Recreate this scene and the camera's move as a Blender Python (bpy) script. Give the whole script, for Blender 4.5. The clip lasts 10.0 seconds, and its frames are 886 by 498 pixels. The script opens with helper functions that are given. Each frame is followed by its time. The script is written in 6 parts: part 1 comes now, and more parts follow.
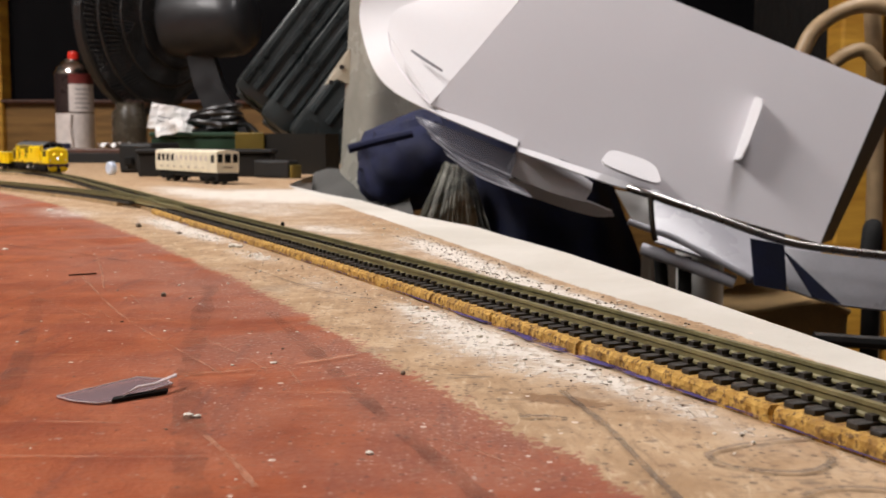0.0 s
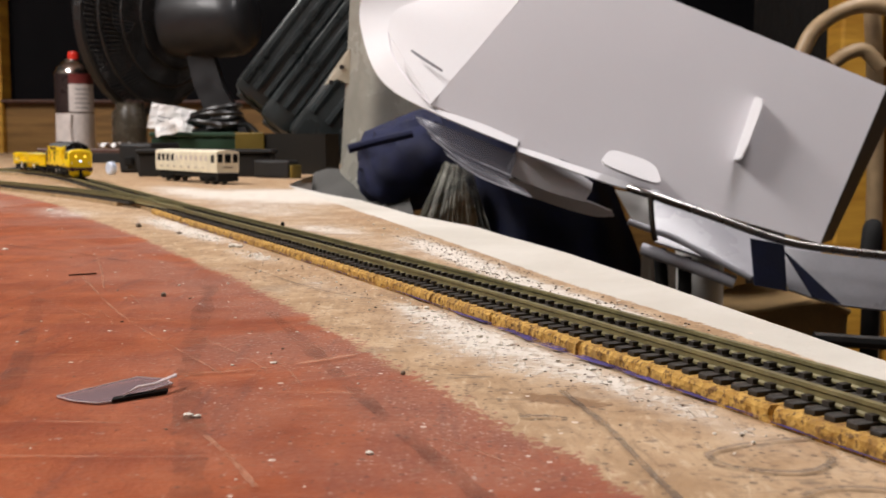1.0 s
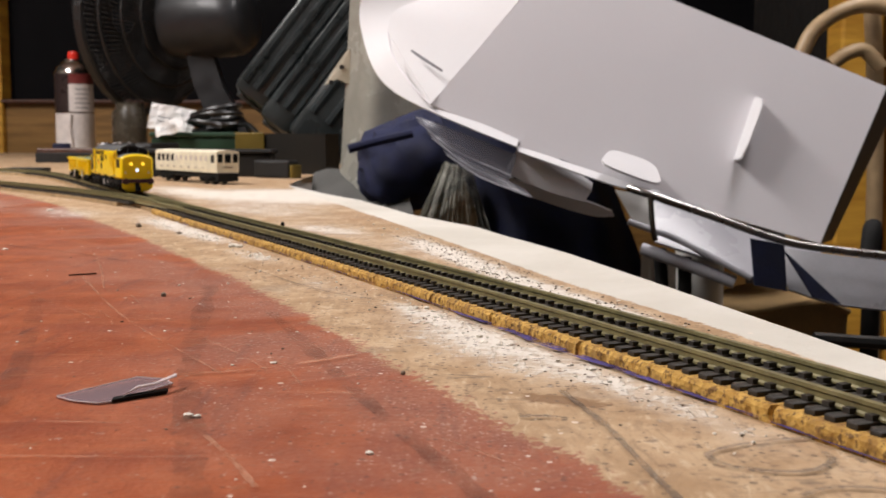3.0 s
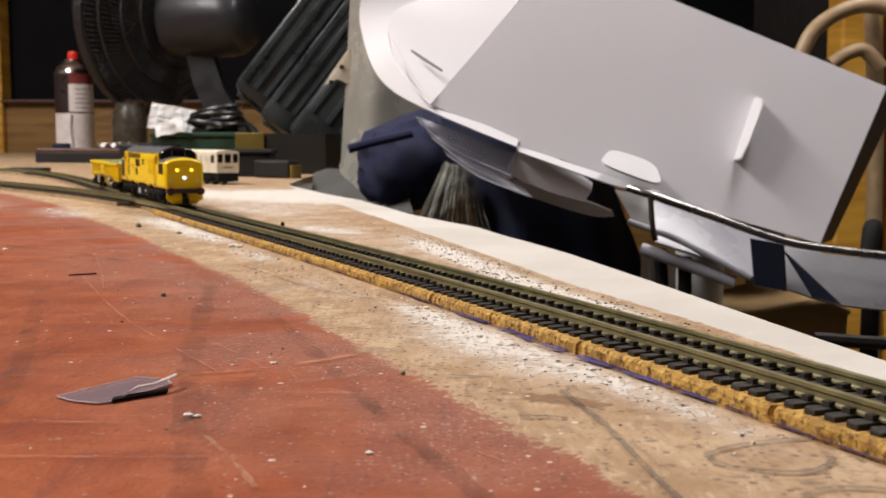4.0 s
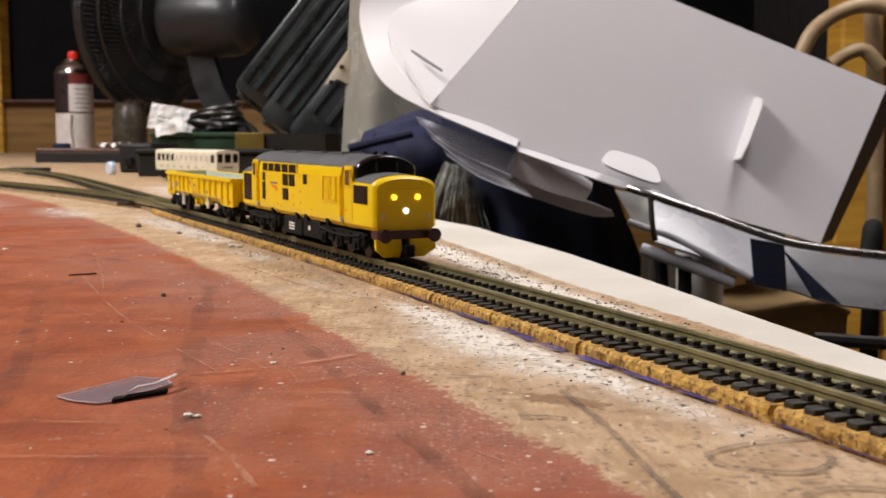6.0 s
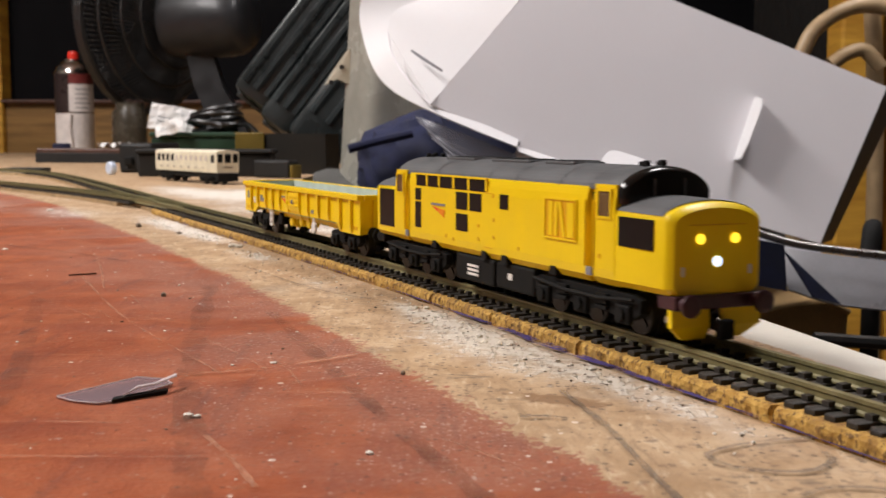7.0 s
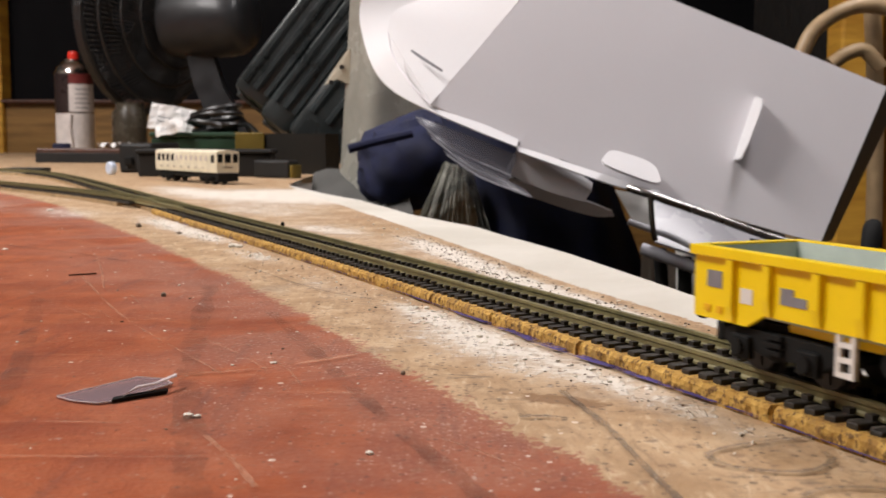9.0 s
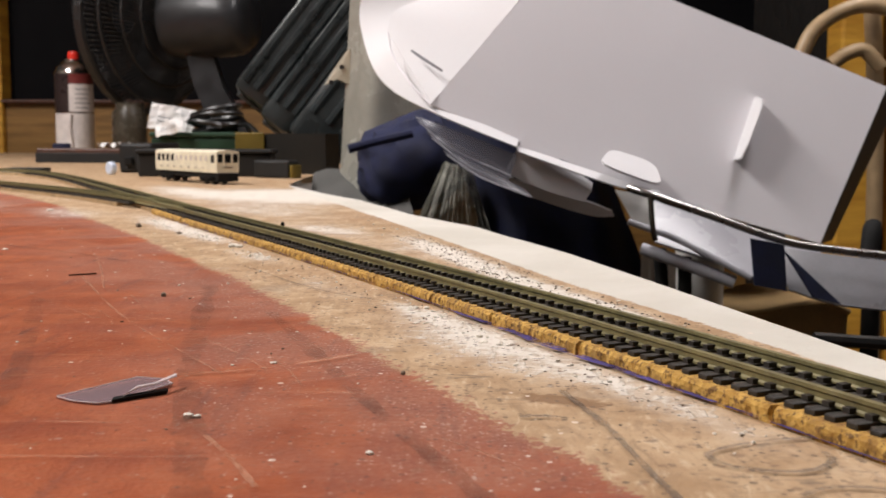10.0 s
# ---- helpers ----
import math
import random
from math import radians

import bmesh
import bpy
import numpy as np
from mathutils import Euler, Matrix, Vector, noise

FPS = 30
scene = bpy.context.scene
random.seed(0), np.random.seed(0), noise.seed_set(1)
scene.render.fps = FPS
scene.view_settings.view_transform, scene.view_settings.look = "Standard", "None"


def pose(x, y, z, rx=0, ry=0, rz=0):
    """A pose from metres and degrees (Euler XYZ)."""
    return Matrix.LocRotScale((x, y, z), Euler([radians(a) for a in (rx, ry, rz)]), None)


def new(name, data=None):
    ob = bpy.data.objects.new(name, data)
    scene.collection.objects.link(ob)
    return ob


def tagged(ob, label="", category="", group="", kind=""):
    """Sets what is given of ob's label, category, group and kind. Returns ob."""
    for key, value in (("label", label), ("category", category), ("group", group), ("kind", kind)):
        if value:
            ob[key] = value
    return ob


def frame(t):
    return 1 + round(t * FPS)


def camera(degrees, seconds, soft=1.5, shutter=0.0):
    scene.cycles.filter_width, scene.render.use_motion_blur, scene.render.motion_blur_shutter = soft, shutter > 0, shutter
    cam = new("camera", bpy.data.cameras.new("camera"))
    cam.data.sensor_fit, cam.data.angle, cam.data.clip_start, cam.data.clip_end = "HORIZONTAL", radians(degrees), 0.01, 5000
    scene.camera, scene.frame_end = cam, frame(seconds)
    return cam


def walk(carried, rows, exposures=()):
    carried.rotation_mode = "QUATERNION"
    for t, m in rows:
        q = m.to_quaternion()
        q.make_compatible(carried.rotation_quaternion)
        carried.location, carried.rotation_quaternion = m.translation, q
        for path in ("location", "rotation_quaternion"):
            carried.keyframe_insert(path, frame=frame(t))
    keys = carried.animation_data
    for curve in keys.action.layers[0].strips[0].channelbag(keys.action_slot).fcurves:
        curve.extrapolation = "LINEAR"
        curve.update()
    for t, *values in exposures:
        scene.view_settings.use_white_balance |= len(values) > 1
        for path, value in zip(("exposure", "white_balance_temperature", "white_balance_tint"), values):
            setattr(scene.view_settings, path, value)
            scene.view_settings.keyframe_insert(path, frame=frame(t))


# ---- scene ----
# ---------------------------------------------------------------- camera
cam = camera(44.26, 10.0, soft=1.5, shutter=0.25)
EYE_H = 0.0358
_p, _r = radians(-5.798), radians(0.2077)
_f = Vector((0, math.cos(_p), math.sin(_p)))
_u0 = Vector((0, -math.sin(_p), math.cos(_p)))
_x = Vector((1, 0, 0)) * math.cos(_r) + _u0 * math.sin(_r)
_u = -Vector((1, 0, 0)) * math.sin(_r) + _u0 * math.cos(_r)
CAM_POSE = Matrix((
    (_x[0], _u[0], -_f[0], 0), (_x[1], _u[1], -_f[1], 0), (_x[2], _u[2], -_f[2], EYE_H), (0, 0, 0, 1)))
walk(cam, [(0.0, CAM_POSE), (10.0, CAM_POSE)], exposures=[(0.0, 0.0), (10.0, 0.0)])
cam.data.dof.use_dof = True
cam.data.dof.focus_distance = 0.20
cam.data.dof.aperture_fstop = 75.0

# ---------------------------------------------------------------- light
world = bpy.data.worlds.new("room_dark")
world.use_nodes = True
world.node_tree.nodes["Background"].inputs[0].default_value = (0.02, 0.022, 0.03, 1)
world.node_tree.nodes["Background"].inputs[1].default_value = 0.3
scene.world = world


def ceiling_lamp(name, loc, sx, sy, power, colour):
    d = bpy.data.lights.new(name, "AREA")
    d.shape, d.size, d.size_y, d.energy, d.color = "RECTANGLE", sx, sy, power, colour
    ob = new(name, d)
    ob.location = loc
    return ob


ceiling_lamp("ceiling_light_glow", (-1.20, 0.46, 1.40), 0.45, 1.2, 49.0, (1.0, 0.95, 0.94))
# unseen second lamp, added as fill for the carton and chair
ceiling_lamp("ceiling_light_glow", (0.55, 0.80, 1.40), 0.30, 0.7, 13.3, (1.0, 0.95, 0.97))

# ---------------------------------------------------------------- materials


def nodes(name):
    m = bpy.data.materials.new(name)
    m.use_nodes = True
    t = m.node_tree
    return m, t, t.nodes["Principled BSDF"]


def nz(t, scale, detail=4.0, rough=0.55, dist=0.0, vec=None):
    n = t.nodes.new("ShaderNodeTexNoise")
    n.inputs["Scale"].default_value, n.inputs["Detail"].default_value = scale, detail
    n.inputs["Roughness"].default_value, n.inputs["Distortion"].default_value = rough, dist
    if vec is None:
        c = t.nodes.new("ShaderNodeTexCoord")
        vec = c.outputs["Object"]
    t.links.new(vec, n.inputs["Vector"])
    return n.outputs["Fac"]


def ramp(t, fac, lo, hi, a=0.0, b=1.0):
    n = t.nodes.new("ShaderNodeMapRange")
    n.interpolation_type = "SMOOTHSTEP"
    n.inputs["From Min"].default_value, n.inputs["From Max"].default_value = lo, hi
    n.inputs["To Min"].default_value, n.inputs["To Max"].default_value = a, b
    t.links.new(fac, n.inputs["Value"])
    return n.outputs["Result"]


def calc(t, op, a, b=None):
    n = t.nodes.new("ShaderNodeMath")
    n.operation = op
    for i, v in enumerate((a, b)):
        if v is None:
            continue
        if isinstance(v, (int, float)):
            n.inputs[i].default_value = v
        else:
            t.links.new(v, n.inputs[i])
    return n.outputs[0]


def mix(t, fac, a, b, mode="MIX"):
    n = t.nodes.new("ShaderNodeMix")
    n.data_type, n.blend_type = "RGBA", mode
    if isinstance(fac, (int, float)):
        n.inputs[0].default_value = fac
    else:
        t.links.new(fac, n.inputs[0])
    for i, v in ((6, a), (7, b)):
        if isinstance(v, tuple):
            n.inputs[i].default_value = (*v[:3], 1)
        else:
            t.links.new(v, n.inputs[i])
    return n.outputs[2]


def bump(t, bsdf, height, strength, dist):
    n = t.nodes.new("ShaderNodeBump")
    n.inputs["Strength"].default_value, n.inputs["Distance"].default_value = strength, dist
    t.links.new(height, n.inputs["Height"])
    t.links.new(n.outputs[0], bsdf.inputs["Normal"])


def mat(name, base, rough=0.5, metal=0.0, vary=0.15, scale=60.0, fine=600.0, relief=0.15, dist=0.0005, alpha=None,
        trans=0.0, spec=0.5, dust=0.0, emit=None, power=0.0, rand=0.0, coat=0.0):
    m, t, b = nodes(name)
    a = nz(t, scale, 5)
    c = nz(t, fine, 3)
    dark = tuple(v * (1 - vary) for v in base)
    light = tuple(min(1, v * (1 + vary)) for v in base)
    col = mix(t, ramp(t, a, 0.3, 0.7), dark, light)
    col = mix(t, ramp(t, c, 0.45, 0.75, 0, 0.5), col, dark)
    if dust:
        d = calc(t, "MULTIPLY", ramp(t, nz(t, scale * 2.3, 6, 0.7), 0.5, 0.75), dust)
        col = mix(t, d, col, (0.55, 0.52, 0.46))
    if rand:
        oi = t.nodes.new("ShaderNodeObjectInfo")
        col = mix(t, calc(t, "MULTIPLY", oi.outputs["Random"], rand), col, dark, "MULTIPLY")
    t.links.new(col, b.inputs["Base Color"])
    t.links.new(ramp(t, a, 0.2, 0.8, max(0.02, rough - 0.08), min(1, rough + 0.1)), b.inputs["Roughness"])
    b.inputs["Metallic"].default_value = metal
    b.inputs["Specular IOR Level"].default_value = spec
    b.inputs["Transmission Weight"].default_value = trans
    b.inputs["Coat Weight"].default_value = coat
    if alpha is not None:
        b.inputs["Alpha"].default_value = alpha
    if emit:
        b.inputs["Emission Color"].default_value = (*emit, 1)
        b.inputs["Emission Strength"].default_value = power
    if relief:
        bump(t, b, c, relief, dist)
    return m


def attr(t, name):
    n = t.nodes.new("ShaderNodeAttribute")
    n.attribute_name = name
    return n.outputs["Fac"]


def specks(t, vec, scale, size, share):
    """Small round flecks: a share of the cells of a scatter carries one."""
    v = t.nodes.new("ShaderNodeTexVoronoi")
    v.inputs["Scale"].default_value = scale
    t.links.new(vec, v.inputs["Vector"])
    sep = t.nodes.new("ShaderNodeSeparateColor")
    t.links.new(v.outputs["Color"], sep.inputs[0])
    r = calc(t, "MULTIPLY", sep.outputs[1], size)
    near = calc(t, "LESS_THAN", v.outputs["Distance"], r)
    if isinstance(share, float):
        return calc(t, "MULTIPLY", near, calc(t, "LESS_THAN", sep.outputs[0], share))
    return calc(t, "MULTIPLY", near, calc(t, "LESS_THAN", sep.outputs[0], share))


def board_material():
    m, t, b = nodes("painted_hardboard")
    co = t.nodes.new("ShaderNodeTexCoord").outputs["Object"]
    big, mid, fine = nz(t, 14, 5, 0.6, 0.3, co), nz(t, 70, 6, 0.65, 0.4, co), nz(t, 420, 4, 0.6, 0, co)
    grit = nz(t, 1100, 3, 0.6, 0, co)
    # bare tan hardboard, grimy and fibrous
    mp3 = t.nodes.new("ShaderNodeMapping")
    mp3.inputs["Scale"].default_value = (420, 130, 1)
    mp3.inputs["Rotation"].default_value = (0, 0, radians(35))
    t.links.new(co, mp3.inputs["Vector"])
    fibre = nz(t, 1.0, 5, 0.7, 0.8, mp3.outputs[0])
    tan = mix(t, ramp(t, mid, 0.3, 0.7), (0.36, 0.225, 0.115), (0.53, 0.375, 0.225))
    tan = mix(t, ramp(t, big, 0.50, 0.66, 0, 0.5), tan, (0.34, 0.19, 0.095))
    tan = mix(t, ramp(t, fibre, 0.50, 0.68, 0, 0.6), tan, (0.25, 0.155, 0.085))
    tan = mix(t, ramp(t, fibre, 0.46, 0.32, 0, 0.5), tan, (0.66, 0.53, 0.37))
    tan = mix(t, ramp(t, fine, 0.58, 0.70, 0, 0.7), tan, (0.17, 0.105, 0.065))
    mp4 = t.nodes.new("ShaderNodeMapping")
    mp4.inputs["Scale"].default_value = (150, 480, 1)
    mp4.inputs["Rotation"].default_value = (0, 0, radians(-12))
    t.links.new(co, mp4.inputs["Vector"])
    scrawl = nz(t, 1.0, 4, 0.65, 1.6, mp4.outputs[0])
    patchy = ramp(t, nz(t, 30, 3, 0.6, 0.4, co), 0.42, 0.60)
    tan = mix(t, calc(t, "MULTIPLY", ramp(t, scrawl, 0.56, 0.64, 0, 0.7), patchy), tan, (0.15, 0.105, 0.07))
    smudge = nz(t, 38, 4, 0.6, 0.5, co)
    tan = mix(t, ramp(t, smudge, 0.56, 0.72, 0, 0.5), tan, (0.26, 0.20, 0.15))
    # red-brown paint with wear
    red = mix(t, ramp(t, mid, 0.3, 0.7), (0.27, 0.055, 0.017), (0.42, 0.108, 0.034))
    red = mix(t, ramp(t, big, 0.45, 0.7, 0, 0.6), red, (0.20, 0.044, 0.018))
    red = mix(t, ramp(t, fine, 0.60, 0.76, 0, 0.35), red, (0.46, 0.19, 0.105))
    # brushed streaks along the board
    mp = t.nodes.new("ShaderNodeMapping")
    mp.inputs["Scale"].default_value = (30, 420, 1)
    mp.inputs["Rotation"].default_value = (0, 0, radians(8))
    t.links.new(co, mp.inputs["Vector"])
    streak = nz(t, 1.0, 3, 0.6, 0.6, mp.outputs[0])
    red = mix(t, ramp(t, streak, 0.56, 0.74, 0, 0.35), red, (0.50, 0.19, 0.085))
    mp2 = t.nodes.new("ShaderNodeMapping")
    mp2.inputs["Scale"].default_value = (260, 26, 1)
    mp2.inputs["Rotation"].default_value = (0, 0, radians(-22))
    t.links.new(co, mp2.inputs["Vector"])
    streak2 = nz(t, 1.0, 3, 0.6, 0.4, mp2.outputs[0])
    red = mix(t, ramp(t, streak2, 0.54, 0.74, 0, 0.55), red, (0.13, 0.035, 0.025))
    # white paint
    white = mix(t, ramp(t, big, 0.3, 0.7), (0.58, 0.55, 0.48), (0.70, 0.675, 0.61))
    white = mix(t, ramp(t, fine, 0.62, 0.75, 0, 0.3), white, (0.45, 0.40, 0.32))
    # masks
    wob = calc(t, "ADD", calc(t, "MULTIPLY", calc(t, "SUBTRACT", mid, 0.5), 0.010),
               calc(t, "ADD", calc(t, "MULTIPLY", calc(t, "SUBTRACT", fine, 0.5), 0.010), calc(t, "MULTIPLY", calc(t, "SUBTRACT", grit, 0.5), 0.008)))
    redm = ramp(t, calc(t, "ADD", attr(t, "red"), wob), -0.0012, 0.0012)
    whitem = ramp(t, calc(t, "ADD", attr(t, "strip"), calc(t, "MULTIPLY", wob, 0.3)), -0.0006, 0.0006)
    plas = attr(t, "plaster")
    flake = calc(t, "ADD", calc(t, "MULTIPLY", mid, 0.35), calc(t, "ADD", calc(t, "MULTIPLY", fine, 0.45), calc(t, "MULTIPLY", fibre, 0.35)))
    pm = ramp(t, calc(t, "ADD", flake, calc(t, "MULTIPLY", plas, 0.22)), 0.68, 0.82)
    haze = calc(t, "MULTIPLY", ramp(t, calc(t, "ADD", plas, calc(t, "MULTIPLY", mid, 0.7)), 0.35, 1.4), 0.62)
    col = mix(t, redm, tan, red)
    # dust and grime over the paint near its edge, thinning away from it
    near = calc(t, "MULTIPLY", ramp(t, attr(t, "red"), 0.070, -0.004), ramp(t, nz(t, 22, 3, 0.6, 0.4, co), 0.36, 0.62, 0.25, 1.0))
    col = mix(t, calc(t, "MULTIPLY", calc(t, "MULTIPLY", near, redm), 0.58), col, (0.215, 0.092, 0.062))
    dots = specks(t, co, 1500, 0.46, calc(t, "ADD", calc(t, "MULTIPLY", near, 0.45), 0.02))
    col = mix(t, calc(t, "MULTIPLY", calc(t, "MULTIPLY", dots, redm), 0.55), col, (0.52, 0.36, 0.28))
    pits = calc(t, "MULTIPLY", specks(t, co, 1100, 0.40, calc(t, "ADD", calc(t, "MULTIPLY", near, 0.30), 0.10)), redm)
    col = mix(t, calc(t, "MULTIPLY", pits, 0.6), col, (0.085, 0.030, 0.020))
    dusty = calc(t, "MULTIPLY", calc(t, "MULTIPLY", near, redm), ramp(t, grit, 0.45, 0.7, 0, 0.5))
    col = mix(t, dusty, col, (0.38, 0.22, 0.15))
    col = mix(t, haze, col, (0.66, 0.59, 0.50))
    col = mix(t, calc(t, "MULTIPLY", pm, 0.85), col, (0.76, 0.71, 0.63))
    dirt = calc(t, "MULTIPLY", ramp(t, nz(t, 300, 3, 0.6, 0, co), 0.60, 0.68), ramp(t, plas, 0.0, 0.5))
    col = mix(t, calc(t, "MULTIPLY", dirt, 0.7), col, (0.14, 0.10, 0.075))
    col = mix(t, ramp(t, calc(t, "ADD", attr(t, "stain"), calc(t, "MULTIPLY", calc(t, "SUBTRACT", fine, 0.5), 0.8)), 0.25, 0.55, 0, 0.8), col, (0.20, 0.105, 0.045))
    edge = near
    col = mix(t, whitem, col, white)
    col = mix(t, calc(t, "MULTIPLY", specks(t, co, 420, 0.22, 0.10), 0.8), col, (0.76, 0.66, 0.56))
    flecks = calc(t, "MULTIPLY", specks(t, co, 900, 0.42, 0.34), calc(t, "SUBTRACT", 1.0, calc(t, "MAXIMUM", whitem, calc(t, "MULTIPLY", redm, 0.75))))
    col = mix(t, calc(t, "MULTIPLY", flecks, 0.75), col, (0.11, 0.075, 0.05))
    chips = calc(t, "MULTIPLY", specks(t, co, 330, 0.30, 0.16), calc(t, "SUBTRACT", 1.0, calc(t, "MAXIMUM", whitem, calc(t, "MULTIPLY", redm, 0.6))))
    col = mix(t, calc(t, "MULTIPLY", chips, 0.6), col, (0.20, 0.12, 0.07))
    t.links.new(col, b.inputs["Base Color"])
    rough = mix(t, redm, (0.75, 0.75, 0.75), (0.42, 0.42, 0.42))
    rough = mix(t, calc(t, "MAXIMUM", haze, edge), rough, (0.75, 0.75, 0.75))
    t.links.new(rough, b.inputs["Roughness"])
    h = calc(t, "ADD", calc(t, "MULTIPLY", fine, 0.5), calc(t, "ADD", calc(t, "MULTIPLY", pm, 0.6), calc(t, "MULTIPLY", grit, 0.3)))
    bump(t, b, h, 0.7, 0.0007)
    return m


def wood_material(name, a, c, scale=(6, 6, 60)):
    m, t, b = nodes(name)
    co = t.nodes.new("ShaderNodeTexCoord").outputs["Object"]
    mp = t.nodes.new("ShaderNodeMapping")
    mp.inputs["Scale"].default_value = scale
    t.links.new(co, mp.inputs["Vector"])
    g = nz(t, 1.0, 6, 0.6, 0.8, mp.outputs[0])
    t.links.new(mix(t, ramp(t, g, 0.3, 0.7), a, c), b.inputs["Base Color"])
    b.inputs["Roughness"].default_value = 0.45
    bump(t, b, g, 0.2, 0.001)
    return m


def cork_material():
    m, t, b = nodes("cork_granules")
    co = t.nodes.new("ShaderNodeTexCoord").outputs["Object"]
    v = t.nodes.new("ShaderNodeTexVoronoi")
    v.inputs["Scale"].default_value = 900
    t.links.new(co, v.inputs["Vector"])
    sep = t.nodes.new("ShaderNodeSeparateColor")
    t.links.new(v.outputs["Color"], sep.inputs[0])
    c = mix(t, sep.outputs[0], (0.36, 0.19, 0.032), (0.60, 0.37, 0.085))
    f, g = nz(t, 900, 4, 0.6, 0, co), nz(t, 170, 4, 0.6, 0, co)
    c = mix(t, ramp(t, f, 0.52, 0.62, 0, 0.85), c, (0.10, 0.045, 0.014))
    c = mix(t, ramp(t, g, 0.50, 0.66, 0, 0.7), c, (0.24, 0.125, 0.03))
    t.links.new(c, b.inputs["Base Color"])
    b.inputs["Roughness"].default_value = 0.85
    bump(t, b, calc(t, "ADD", v.outputs["Distance"], f), 0.6, 0.0004)
    return m


BOARD = board_material()
CORK = cork_material()
DUSTYCORK = mat("dusty_grey_tan_cork", (0.36, 0.25, 0.13), 0.9, 0, 0.3, 150, 900, 0.4)
RAIL = mat("tarnished_rail_paint", (0.19, 0.165, 0.072), 0.5, 0.2, 0.25, 200, 1500, 0.1, dust=0.1)
RAIL_TOP = mat("worn_rail_head", (0.24, 0.215, 0.11), 0.38, 0.6, 0.2, 250, 1500, 0.05)
SLEEPER = mat("dark_sleeper_plastic", (0.030, 0.024, 0.018), 0.55, 0, 0.3, 200, 1500, 0.2, rand=0.35)
YELLOW = mat("yellow_model_paint", (0.93, 0.665, 0.004), 0.34, 0, 0.03, 120, 1500, 0.02, dist=0.0001)
YELLOW_FADE = mat("orange_yellow_grille_paint", (0.78, 0.42, 0.006), 0.4, 0, 0.1, 300, 1500, 0.05, dist=0.0001)
ROOF_GREY = mat("matt_dark_grey_roof_paint", (0.085, 0.088, 0.09), 0.55, 0, 0.15, 150, 1500, 0.05, dist=0.0001)
GLASSDARK = mat("dark_tinted_glazing", (0.010, 0.010, 0.010), 0.35, 0, 0.1, 100, 800, 0, spec=0.12)
SCREEN = mat("black_windscreen_glazing", (0.010, 0.009, 0.008), 0.16, 0, 0.1, 100, 800, 0, spec=0.4)
CABGLASS = mat("brownish_cab_glazing", (0.13, 0.085, 0.035), 0.22, 0, 0.2, 200, 800, 0, spec=0.4)
ORANGELOGO = mat("orange_emblem_print", (0.85, 0.26, 0.01), 0.4, 0, 0.1, 300, 900, 0)
BLACKPL = mat("black_underframe_plastic", (0.008, 0.008, 0.0075), 0.75, 0, 0.3, 200, 1500, 0.15, dist=0.0002, spec=0.2)
WHEELM = mat("blackened_wheel_steel", (0.02, 0.019, 0.018), 0.5, 0.3, 0.2, 300, 1500, 0.05)
WHITEP = mat("white_model_plastic", (0.78, 0.76, 0.72), 0.45, 0, 0.08, 200, 900, 0.03, dist=0.0001)
INNERGREY = mat("pale_grey_wagon_lining", (0.50, 0.56, 0.50), 0.55, 0, 0.1, 150, 900, 0.05, dist=0.0001)
LABELGREY = mat("grey_data_panel", (0.22, 0.22, 0.24), 0.5, 0, 0.1, 300, 900, 0)
REDLOGO = mat("red_orange_stripe_print", (0.75, 0.09, 0.02), 0.4, 0, 0.1, 300, 900, 0)
MAROON = mat("dark_maroon_buffer_beam", (0.05, 0.014, 0.02), 0.45, 0, 0.2, 300, 900, 0.05)
WARMLAMP = mat("warm_marker_light", (1, 0.75, 0.2), 0.3, 0, 0, emit=(1.0, 0.66, 0.03), power=1.9, relief=0)
COOLLAMP = mat("cold_white_headlight", (0.9, 0.95, 1), 0.3, 0, 0, emit=(0.52, 0.66, 1.0), power=2.0, relief=0)
CREAM = mat("cream_resin_coach_body", (0.76, 0.71, 0.55), 0.5, 0, 0.1, 120, 700, 0.1, dist=0.0002)
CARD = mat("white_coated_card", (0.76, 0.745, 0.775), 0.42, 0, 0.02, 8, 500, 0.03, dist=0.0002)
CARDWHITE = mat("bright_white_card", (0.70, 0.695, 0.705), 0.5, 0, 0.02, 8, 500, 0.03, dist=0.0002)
# darker copy of the white card, colouring in shade on its turned-away faces
CARDSHADE = mat("white_card_shade_tone", (0.10, 0.10, 0.105), 0.5, 0, 0.2, 20, 400, 0.05)
FROST = mat("frosted_sheet_shade_tint", (0.17, 0.17, 0.20), 0.25, 0, 0.08, 15, 300, 0.03, alpha=0.45)
CLEARBAG = mat("clear_polythene_bag", (0.46, 0.46, 0.41), 0.10, 0, 0.35, 50, 300, 0.2, alpha=0.42, spec=1.0)
CLEARSTRIP = mat("clear_acrylic_offcut", (0.34, 0.25, 0.27), 0.08, 0, 0.05, 60, 300, 0.02, alpha=0.55)
EDGEWHITE = mat("scuffed_acrylic_edge", (0.70, 0.62, 0.62), 0.3, 0, 0.1, 200, 900, 0.1, alpha=0.8)
NAVY = mat("navy_woven_cloth", (0.012, 0.016, 0.052), 0.85, 0, 0.3, 60, 900, 0.5, dist=0.001)
BLACKNAVY = mat("black_navy_cloth", (0.010, 0.014, 0.042), 0.9, 0, 0.3, 60, 900, 0.5, dist=0.001)
FANBLACK = mat("gloss_black_fan_plastic", (0.020, 0.021, 0.023), 0.36, 0, 0.15, 40, 500, 0.03, spec=0.35)
